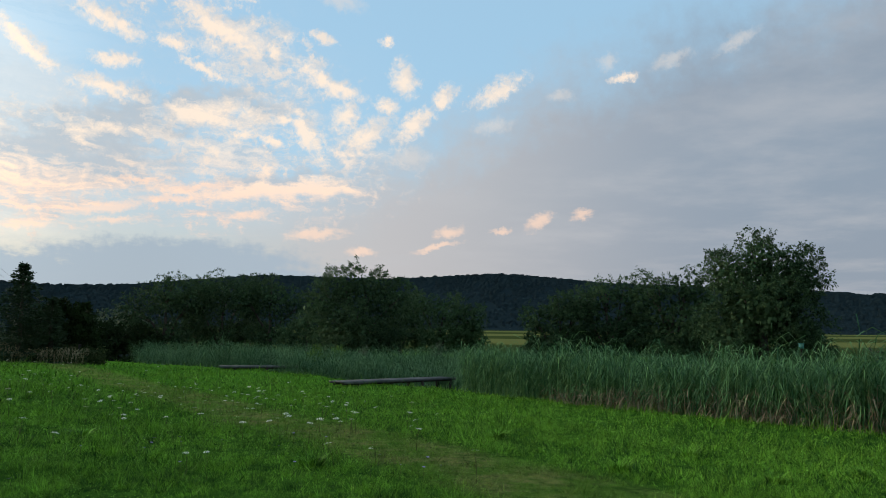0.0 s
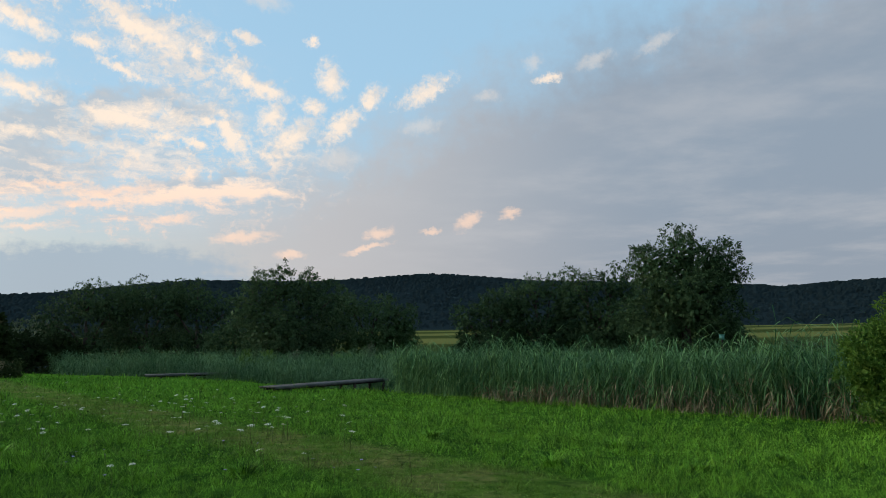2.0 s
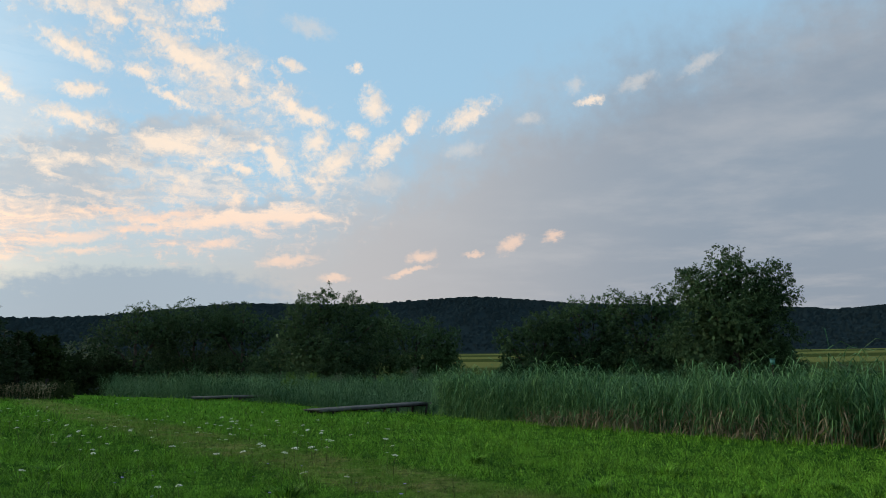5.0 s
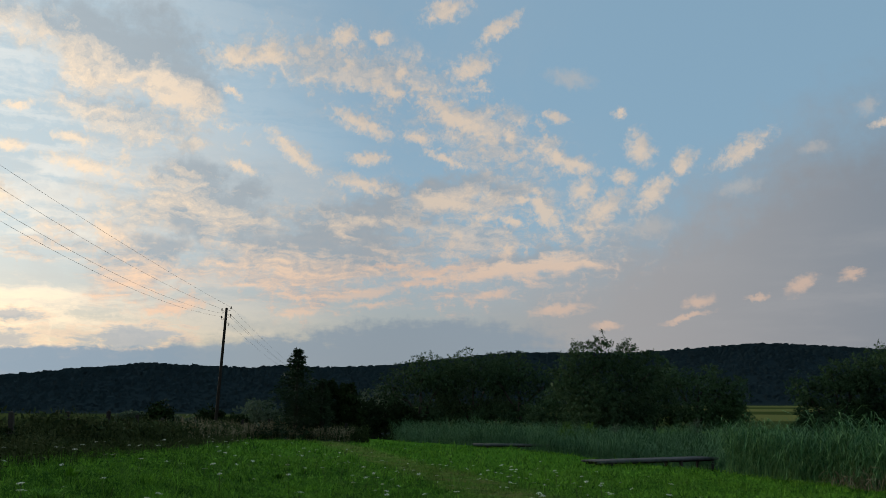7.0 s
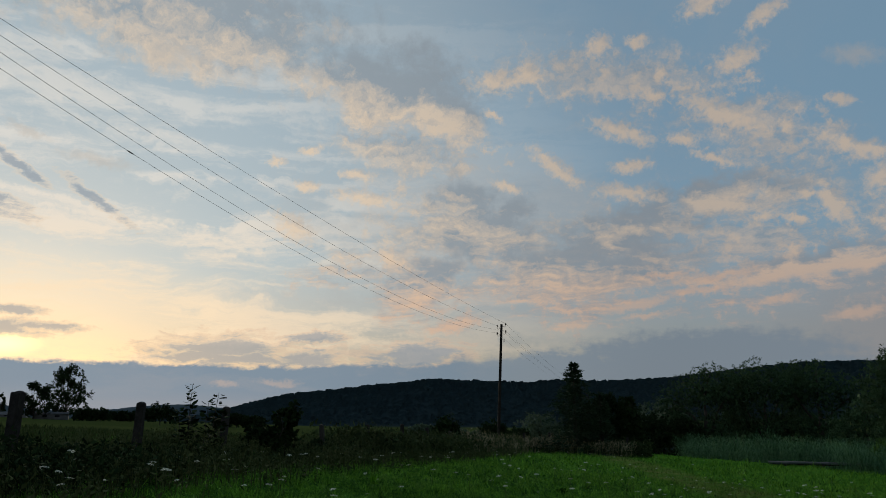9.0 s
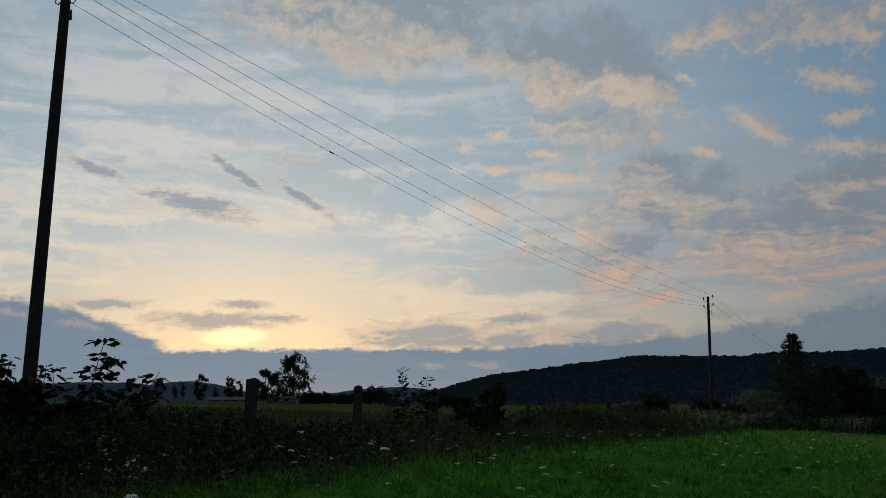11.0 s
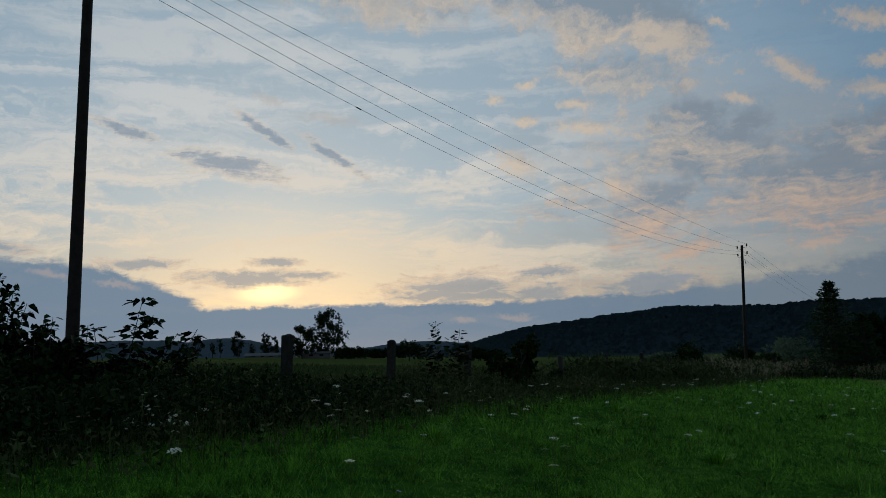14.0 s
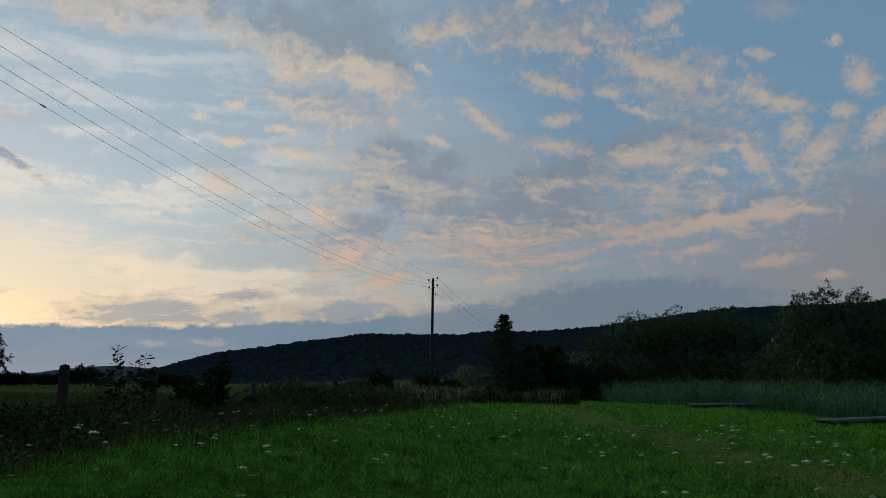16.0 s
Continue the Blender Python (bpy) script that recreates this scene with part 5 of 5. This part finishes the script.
def shoot(name, label, az, dist, stems, leaf, category, leaflets=1, dense=22, hang=0.3):
    """Upright stems (across, away, height, bow) with leaves set in pairs along them; leaflets: how many on one leaf's stalk."""
    rng = np.random.default_rng(int(abs(az) * 10))
    x, y = (float(c) for c in polar(az, dist))
    ob = empty(name, (x, y, float(land(x, y))), label, category, turn=-az)
    pieces = []
    up = np.array([0, 0, 1.0])
    for sx, sy, h, bow in stems:
        pts = [Vector((sx + bow * (k / 8) ** 2, sy, -0.1 + (h + 0.1) * k / 8)) for k in range(9)]
        part("stem", tube(pts, [0.014 - 0.0013 * k for k in range(9)], 6), M_BARK, ob, smooth=True)
        nodes = int(h * dense)
        for k in range(nodes):
            u = 0.2 + 0.8 * (k + rng.random()) / nodes
            q = np.array(pts[0].lerp(pts[8], u) + Vector((bow * (u * u - u), 0, 0)))
            for sgn in (-1, 1):
                a = k * 2.4 + (0 if sgn > 0 else math.pi) + rng.normal(0, 0.4)
                out = unit(np.array([math.cos(a), math.sin(a), rng.uniform(-0.1, 0.8)]))
                across = unit(np.cross(out, up))
                if leaflets == 1:
                    ln = leaf[0] * rng.uniform(0.6, 1.25) * (1.15 - 0.5 * u)
                    side = unit(across + 0.5 * rng.normal(size=3))
                    pieces.append(leaf_blade(q + out * 0.03, out, side, ln, leaf[1] * ln / leaf[0], hang * rng.uniform(0.5, 2.0)))
                    continue
                stalk = leaf[0] * leaflets * 0.30 * rng.uniform(0.7, 1.2) * (1.2 - 0.6 * u)
                for i in range(leaflets):
                    k2 = 0.35 + 0.65 * (i // 2 * 2) / max(leaflets - 1, 1)
                    p = q + out * stalk * k2 - up * stalk * hang * k2 * k2
                    way = out if i == leaflets - 1 else unit(out * 0.6 + across * (1 if i % 2 else -1) * 0.9 + 0.15 * rng.normal(size=3))
                    side = unit(np.cross(way, up + 0.4 * rng.normal(size=3)))
                    pieces.append(leaf_blade(p, way, side, leaf[0] * rng.uniform(0.75, 1.2), leaf[1] * rng.uniform(0.8, 1.2), hang * rng.uniform(0.4, 1.6)))
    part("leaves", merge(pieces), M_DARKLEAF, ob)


shoot("sapling", "slender leafy sapling beside the fence post", -54.1, 15.2, [(-0.18, 0, 1.50, 0.03), (0.22, 0, 1.36, 0.10), (-0.05, 0.1, 1.1, -0.12), (0.3, 0.1, 1.0, 0.12), (-0.3, 0, 1.05, -0.05), (0.1, -0.1, 1.2, 0.05)], (0.19, 0.060), "sapling", 1, 24, 0.1)
shoot("young_ash", "young ash shoots with drooping leaflets", -76.0, 11.0, [(0.0, 0, 1.68, 0.22), (-0.25, 0.1, 1.30, -0.12), (0.25, 0, 1.2, 0.40), (0.05, 0.2, 1.45, 0.3), (0.4, 0.1, 0.9, 0.35), (-0.1, -0.2, 1.05, -0.2), (0.15, -0.2, 0.9, 0.1), (0.5, 0.0, 1.25, 0.40)], (0.135, 0.038), "sapling", 5, 11, 0.4)
shoot("elder_branches", "leafy elder branches rising above the bush", -84.0, 11.3, [(0.05, 0, 1.98, 0.06), (0.12, 0.1, 1.85, 0.16), (-0.05, 0, 1.80, 0.02), (-0.30, 0.1, 1.88, -0.12), (-0.36, 0, 1.75, -0.05), (0.2, 0, 1.6, 0.22), (-0.15, -0.1, 1.55, -0.1), (0.0, 0.15, 1.65, 0.1), (0.45, 0, 1.3, 0.15), (0.62, 0.1, 1.35, 0.05), (-0.5, 0, 1.6, -0.1)], (0.175, 0.056), "bush", 1, 34, 0.55)
shoot("elder_branches", "short elder sprigs beside the pole", -80.6, 11.2, [(0.0, 0, 1.42, 0.05), (-0.3, 0.1, 1.3, -0.05), (0.4, 0, 1.32, 0.06), (0.2, 0.1, 1.2, 0.1), (-0.15, 0, 1.15, 0.0)], (0.16, 0.050), "bush", 1, 28, 0.5)


# ---------------------------------------------------------------- jetties
def jetty(x0, y0, x1, y1, z, wide):
    """Plank jetty on posts from the bank out over the water."""
    a, b = Vector((x0, y0, 0)), Vector((x1, y1, 0))
    ln = (b - a).length
    ob = empty("jetty", (x0, y0, z), "weathered grey plank jetty over the pond", "jetty", turn=math.degrees(math.atan2(y1 - y0, x1 - x0)))
    for i in range(4):
        w = wide / 4
        part("plank", box(-0.3, -wide / 2 + i * w + 0.01, 0, ln, -wide / 2 + (i + 1) * w - 0.012, 0.038), M_PLANK, ob)
    for sgn in (-1, 1):
        # beams take dark pole wood to deepen the shade under the deck
        part("beam", box(-0.2, sgn * wide * 0.30 - 0.04, -0.11, ln - 0.1, sgn * wide * 0.30 + 0.04, -0.002), M_POLE, ob)
        part("fascia", box(-0.25, sgn * wide * 0.5 - 0.02, -0.06, ln + 0.02, sgn * wide * 0.5 + 0.02, 0.03), M_PLANK, ob, "grey side board")
    k = 0.5
    while k < ln:
        for sgn in (-1, 1):
            part("post", tube([(k, sgn * wide * 0.45, -1.6), (k, sgn * wide * 0.45, -0.02)], [0.07, 0.065], 9), M_POLE, ob, smooth=True)
        k += 1.7


jetty(-3.8, 30.7, 0.3, 34.9, -0.22, 0.9)
jetty(-11.7, 43.2, -7.4, 44.4, -0.21, 0.9)


# ---------------------------------------------------------------- meadow flowers
def carrot_flower():
    rng = np.random.default_rng(81)
    ob = empty("wild_carrot_flower", (0, 0, 0), "white wild carrot umbel on a thin stem", "flower", "white umbels in the meadow")
    part("stem", tube([(0, 0, -0.02), (0.01, 0, 0.14), (0.0, 0.01, 0.27)], [0.003, 0.003, 0.002], 5), M_WEED, ob)
    n = 48
    hub = np.repeat(np.arange(12), 4)
    r = np.where(hub == 0, 0, np.where(hub < 5, 0.017, 0.034)) + rng.normal(0, 0.003, n)
    a = hub * 2.39996 + rng.normal(0, 0.14, n)
    c = np.stack([r * np.cos(a), r * np.sin(a) + 0.01, 0.275 + 0.012 * np.cos(r * 30) + rng.normal(0, 0.003, n)], -1)
    s = np.full(n, 0.007)
    side = unit(np.stack([np.cos(a * 3), np.sin(a * 3), 0 * a], -1))
    way = unit(np.cross(side, np.array([0, 0, 1.0])))
    part("umbel", ribbons(np.stack([c - way * 0.0055, c, c + way * 0.0055], 1), np.stack([s * 0.5, s, s * 0.5], 1), side), M_PETAL, ob, "white flower head")
    return ob


def flowers():
    rng = np.random.default_rng(82)
    first = carrot_flower()
    first.matrix_basis = pose(*[float(c) for c in polar(-7.1, 12.3)], float(land(*polar(-7.1, 12.3))))
    spots = [(-7, 12, 1.0, 10), (-14, 19, 1.6, 34), (-18, 17, 2.5, 40), (-13, 14, 1.5, 16), (-24, 22, 3.5, 30), (-33, 18, 4.0, 44), (-45, 14, 3.0, 36), (-52, 12.5, 2.5, 22), (-40, 22, 4.0, 30), (-58, 10.5, 2.0, 22), (-70, 9, 1.6, 14), (-28, 32, 4, 30), (-38, 30, 4, 24), (-10, 10, 2, 8)]
    for az, r, spread, count in spots:
        cx, cy = polar(az, r)
        for _ in range(count):
            x, y = cx + rng.normal(0, spread), cy + rng.normal(0, spread)
            if shore(x, y) > -4 or math.hypot(x, y) < 6.5 or x > 0.5:
                continue
            k = rng.uniform(0.7, 1.4)
            m = pose(float(x), float(y), float(land(x, y)), rng.normal(0, 8), rng.normal(0, 8), rng.uniform(0, 360)) @ Matrix.Diagonal((k, k, rng.uniform(0.8, 1.3), 1))
            copy_thing(first, m)


flowers()


def blue_flowers():
    """Small blue-violet heads low in the grass."""
    rng = np.random.default_rng(84)
    first = None
    for az, r, spread, count in ((-10, 11, 1.2, 7), (-15, 9.5, 1.0, 5), (-3, 9.5, 0.8, 4), (-30, 9.5, 1.5, 5)):
        cx, cy = polar(az, r)
        for _ in range(count):
            x, y = float(cx + rng.normal(0, spread)), float(cy + rng.normal(0, spread))
            m = pose(x, y, float(land(x, y)), rng.normal(0, 8), rng.normal(0, 8), rng.uniform(0, 360))
            if first is not None:
                copy_thing(first, m)
                continue
            first = empty("chicory_flower", (0, 0, 0), "small blue chicory flower on a thin stem", "flower", "blue flowers in the grass")
            part("stem", tube([(0, 0, -0.02), (0.01, 0, 0.08), (0, 0, 0.16)], [0.002, 0.002, 0.0015], 5), M_WEED, first)
            pieces = []
            for k in range(11):
                a = 2 * math.pi * k / 11
                w, sd = np.array([math.cos(a), math.sin(a), 0.25]), np.array([-math.sin(a), math.cos(a), 0.0])
                up = np.array([0, 0, 0.16])
                pieces.append((np.array([up + w * 0.002, up + w * 0.014 - sd * 0.005, up + w * 0.022, up + w * 0.014 + sd * 0.005]), np.array([(0, 1, 2, 3)])))
            part("petals", merge(pieces), M_PINK, first, "pale blue-violet petals")
            first.matrix_basis = m


blue_flowers()


# ---------------------------------------------------------------- far farm on the left horizon
G3 = "trees along the field's far edge"
far_leaf = (0.34, 0.11)
for az, dist, h, r, n, blobs, sd in ((-62.3, 260, 14.2, 5.0, 11000, 64, 91), (-64.2, 252, 9.0, 3.5, 6400, 40, 92), (-66.75, 320, 8.8, 2.2, 2600, 22, 93), (-66.1, 322, 7.6, 1.3, 700, 8, 97), (-68.6, 325, 9.8, 2.5, 3000, 24, 94), (-71.3, 328, 8.0, 2.4, 2300, 20, 95), (-72.2, 332, 5.6, 2.2, 1500, 9, 96)):
    pick = np.random.default_rng(sd)
    lobes = []
    for k in range(blobs):
        # clumps spread through an egg-shaped crown, open between them
        u, a, out = 0.10 + 0.84 * (k + 0.5) / blobs, pick.uniform(0, 2 * math.pi), pick.uniform(0.25, 1.0) ** 0.6
        wide = r * math.sin(math.pi * min(0.20 + 0.74 * u, 1.0)) ** 0.7
        lobes.append((wide * out * math.cos(a), wide * out * math.sin(a), h * u, r * pick.uniform(0.18, 0.29), r * pick.uniform(0.20, 0.31)))
    tree("poplar_tree", "dark loose-crowned tree beyond the field", az, dist, lobes, h * 0.9, 0.22, n, far_leaf, M_DARKLEAF, sd, 0.2, 0.36, group=G3)
for az, dist, w, h, sd in ((-60.3, 240, 3.2, 3.0, 101), (-58.9, 250, 3.0, 2.6, 102), (-57.6, 250, 3.4, 3.2, 103), (-61.3, 235, 2.6, 2.8, 104)):
    tree("hedge_shrub", "low dark shrub along the far field edge", az, dist, [(0, 0, h * 0.55, w * 0.7, h * 0.5), (w * 0.6, 0, h * 0.4, w * 0.5, h * 0.4), (-w * 0.6, 0, h * 0.42, w * 0.5, h * 0.4)],
         h, 0.15, 1800, (0.5, 0.18), M_DARKLEAF, sd, 0.2, 0.5, group="shrubs on the far field edge", category="shrub")
for az, top, sd in ((-70.3, 0.55, 111), (-69.8, 0.70, 112), (-67.7, 0.5, 113), (-66.0, 0.55, 114)):
    h = 10 * top
    tree("bare_tree", "slim sparse tree beyond the field", az, 335, [(0, 0, h * 0.7, 0.9, h * 0.3), (0.3, 0, h * 0.45, 0.9, h * 0.25)], h, 0.2, 500, far_leaf, M_DARKLEAF, sd, 0.1, 0.5, group=G3)


def barn(az, dist, length, depth, wall, ridge, turn, label):
    x, y = (float(c) for c in polar(az, dist))
    ob = empty("barn", (x, y, float(land(x, y))), label, "building", "", turn)
    l, w = length / 2, depth / 2
    part("wall", box(-l, -w, -0.5, l, w, wall), M_WALL, ob)
    v = np.array([(-l - .4, -w - .4, wall), (l + .4, -w - .4, wall), (l + .4, w + .4, wall), (-l - .4, w + .4, wall), (-l - .4, 0, ridge), (l + .4, 0, ridge)])
    part("roof", (v, np.array([(0, 1, 5, 4), (3, 4, 5, 2), (0, 4, 3, 3), (1, 2, 5, 5)])), M_ROOF, ob)
    k = -l + 2.5
    while k < l - 1.5:
        part("window", box(k, -w - 0.03, wall * 0.45, k + 1.2, -w + 0.02, wall * 0.8), M_GLASS, ob)
        k += 3.2


barn(-63.2, 256, 9, 7, 1.5, 2.1, 60, "low pale barn with a grey roof beyond the field")
barn(-66.3, 300, 18, 9, 0.7, 1.7, 58, "long low farm shed with a grey sheet roof")


def brush_pile(az, dist):
    rng = np.random.default_rng(121)
    x, y = (float(c) for c in polar(az, dist))
    ob = empty("brush_pile", (x, y, float(land(x, y))), "heap of dark cut branches beyond the reeds", "branches")
    for _ in range(16):
        a = Vector((rng.normal(0, 0.9), rng.normal(0, 0.5), rng.uniform(0.1, 1.0)))
        b = a + Vector((rng.normal(0, 1.0), rng.normal(0, 0.6), rng.normal(0, 0.3)))
        b.z = max(b.z, 0.05)
        r = rng.uniform(0.04, 0.11)
        part("branch", tube([a, a.lerp(b, 0.5) + Vector((0, 0, 0.12)), b], [r, r * 0.8, r * 0.4], 6), M_BARK, ob, smooth=True)


brush_pile(29.4, 84)


# ---------------------------------------------------------------- crop beyond the fence
def crop():
    rng = np.random.default_rng(131)
    pieces = []
    for d0, d1, count, h, w in ((1.2, 14, 20000, 0.34, 0.016), (14, 50, 18000, 0.40, 0.045), (50, 160, 16000, 0.5, 0.12)):
        s = rng.uniform(-40, 70, count)
        d = rng.uniform(d0, d1, count)
        x = FENCE[0] + ALONG[0] * s + LEFTWARD[0] * d
        y = FENCE[1] + ALONG[1] * s + LEFTWARD[1] * d
        az = np.degrees(np.arctan2(x, y))
        k = (az > -95) & (az < -25)
        x, y = x[k], y[k]
        n = len(x)
        hh = h * rng.uniform(0.5, 1.3, n) * (1 + 0.25 * wavy(x, y, 9, 0.5))
        base = np.stack([x, y, land(x, y) - 0.02], -1)
        a = rng.uniform(0, 2 * math.pi, n)
        tip = base + np.stack([np.cos(a) * hh * 0.5, np.sin(a) * hh * 0.5, hh], -1)
        side = np.stack([np.sin(a), np.cos(a), np.zeros(n)], -1)
        pieces.append(ribbons(np.stack([base, tip], 1), np.stack([np.full(n, w), np.full(n, w * 0.2)], 1), side))
    v, f = merge(pieces)
    tagged(new("field_crop", sheet("field_crop", v, f, M_WEED)), "low green crop growing beyond the fence", "crop", kind="stuff")


crop()


def daisies():
    """Small white daisies low in the weeds before the elder."""
    rng = np.random.default_rng(161)
    ob = empty("white_daisy", (0, 0, 0), "small white daisy on a thin stalk among weeds", "flower", "white daisies in the weeds")
    part("stem", tube([(0, 0, -0.3), (0.005, 0, -0.15), (0, 0, 0)], [0.002, 0.002, 0.0015], 5), M_WEED, ob)
    pieces = []
    for k in range(9):
        a = 2 * math.pi * k / 9
        w = np.array([math.cos(a), math.sin(a), 0.15])
        sd = np.array([-math.sin(a), math.cos(a), 0.0])
        pieces.append((np.array([w * 0.003, w * 0.012 - sd * 0.004, w * 0.019, w * 0.012 + sd * 0.004]), np.array([(0, 1, 2, 3)])))
    part("petals", merge(pieces), M_PETAL, ob, "white petals")
    part("eye", tube([(0, 0, 0), (0, 0, 0.004), (0, 0, 0.006)], [0.005, 0.005, 0.002], 6), M_STRAW, ob, "yellow flower centre")
    first = True
    for az, el, da, de, n in ((-73.2, -3.9, 1.0, 0.35, 26), (-75.6, -3.8, 0.7, 0.3, 10), (-74.4, -2.6, 0.4, 0.7, 8), (-62.0, -2.8, 0.6, 0.4, 6)):
        for _ in range(n):
            a, e = az + rng.normal(0, da), el + rng.normal(0, de)
            dist = 8.3 + rng.uniform(-0.3, 0.3)
            x, y = (float(c) for c in polar(a, dist))
            z = max(EYE + dist * math.tan(radians(e)), float(land(x, y)) + 0.12)
            m = pose(x, y, z, rng.normal(0, 18), 25 + rng.normal(0, 18), rng.uniform(0, 360))
            if first:
                ob.matrix_basis, first = m, False
            else:
                copy_thing(ob, m)


daisies()


def nest_box(az, dist, top):
    x, y = (float(c) for c in polar(az, dist))
    z = float(land(x, y))
    ob = empty("nest_box", (x, y, z), "small teal nest box on a post above the reeds", "nest box", turn=-az)
    h = top - z
    part("post", tube([(0, 0.12, -0.3), (0, 0.12, h)], [0.04, 0.035], 8), M_POLE, ob)
    part("box", box(-0.11, -0.09, h - 0.26, 0.11, 0.08, h - 0.02), M_TEAL, ob)
    part("lid", box(-0.14, -0.14, h - 0.016, 0.14, 0.10, h + 0.012), M_TEAL, ob)


nest_box(24.35, 40, 1.48)
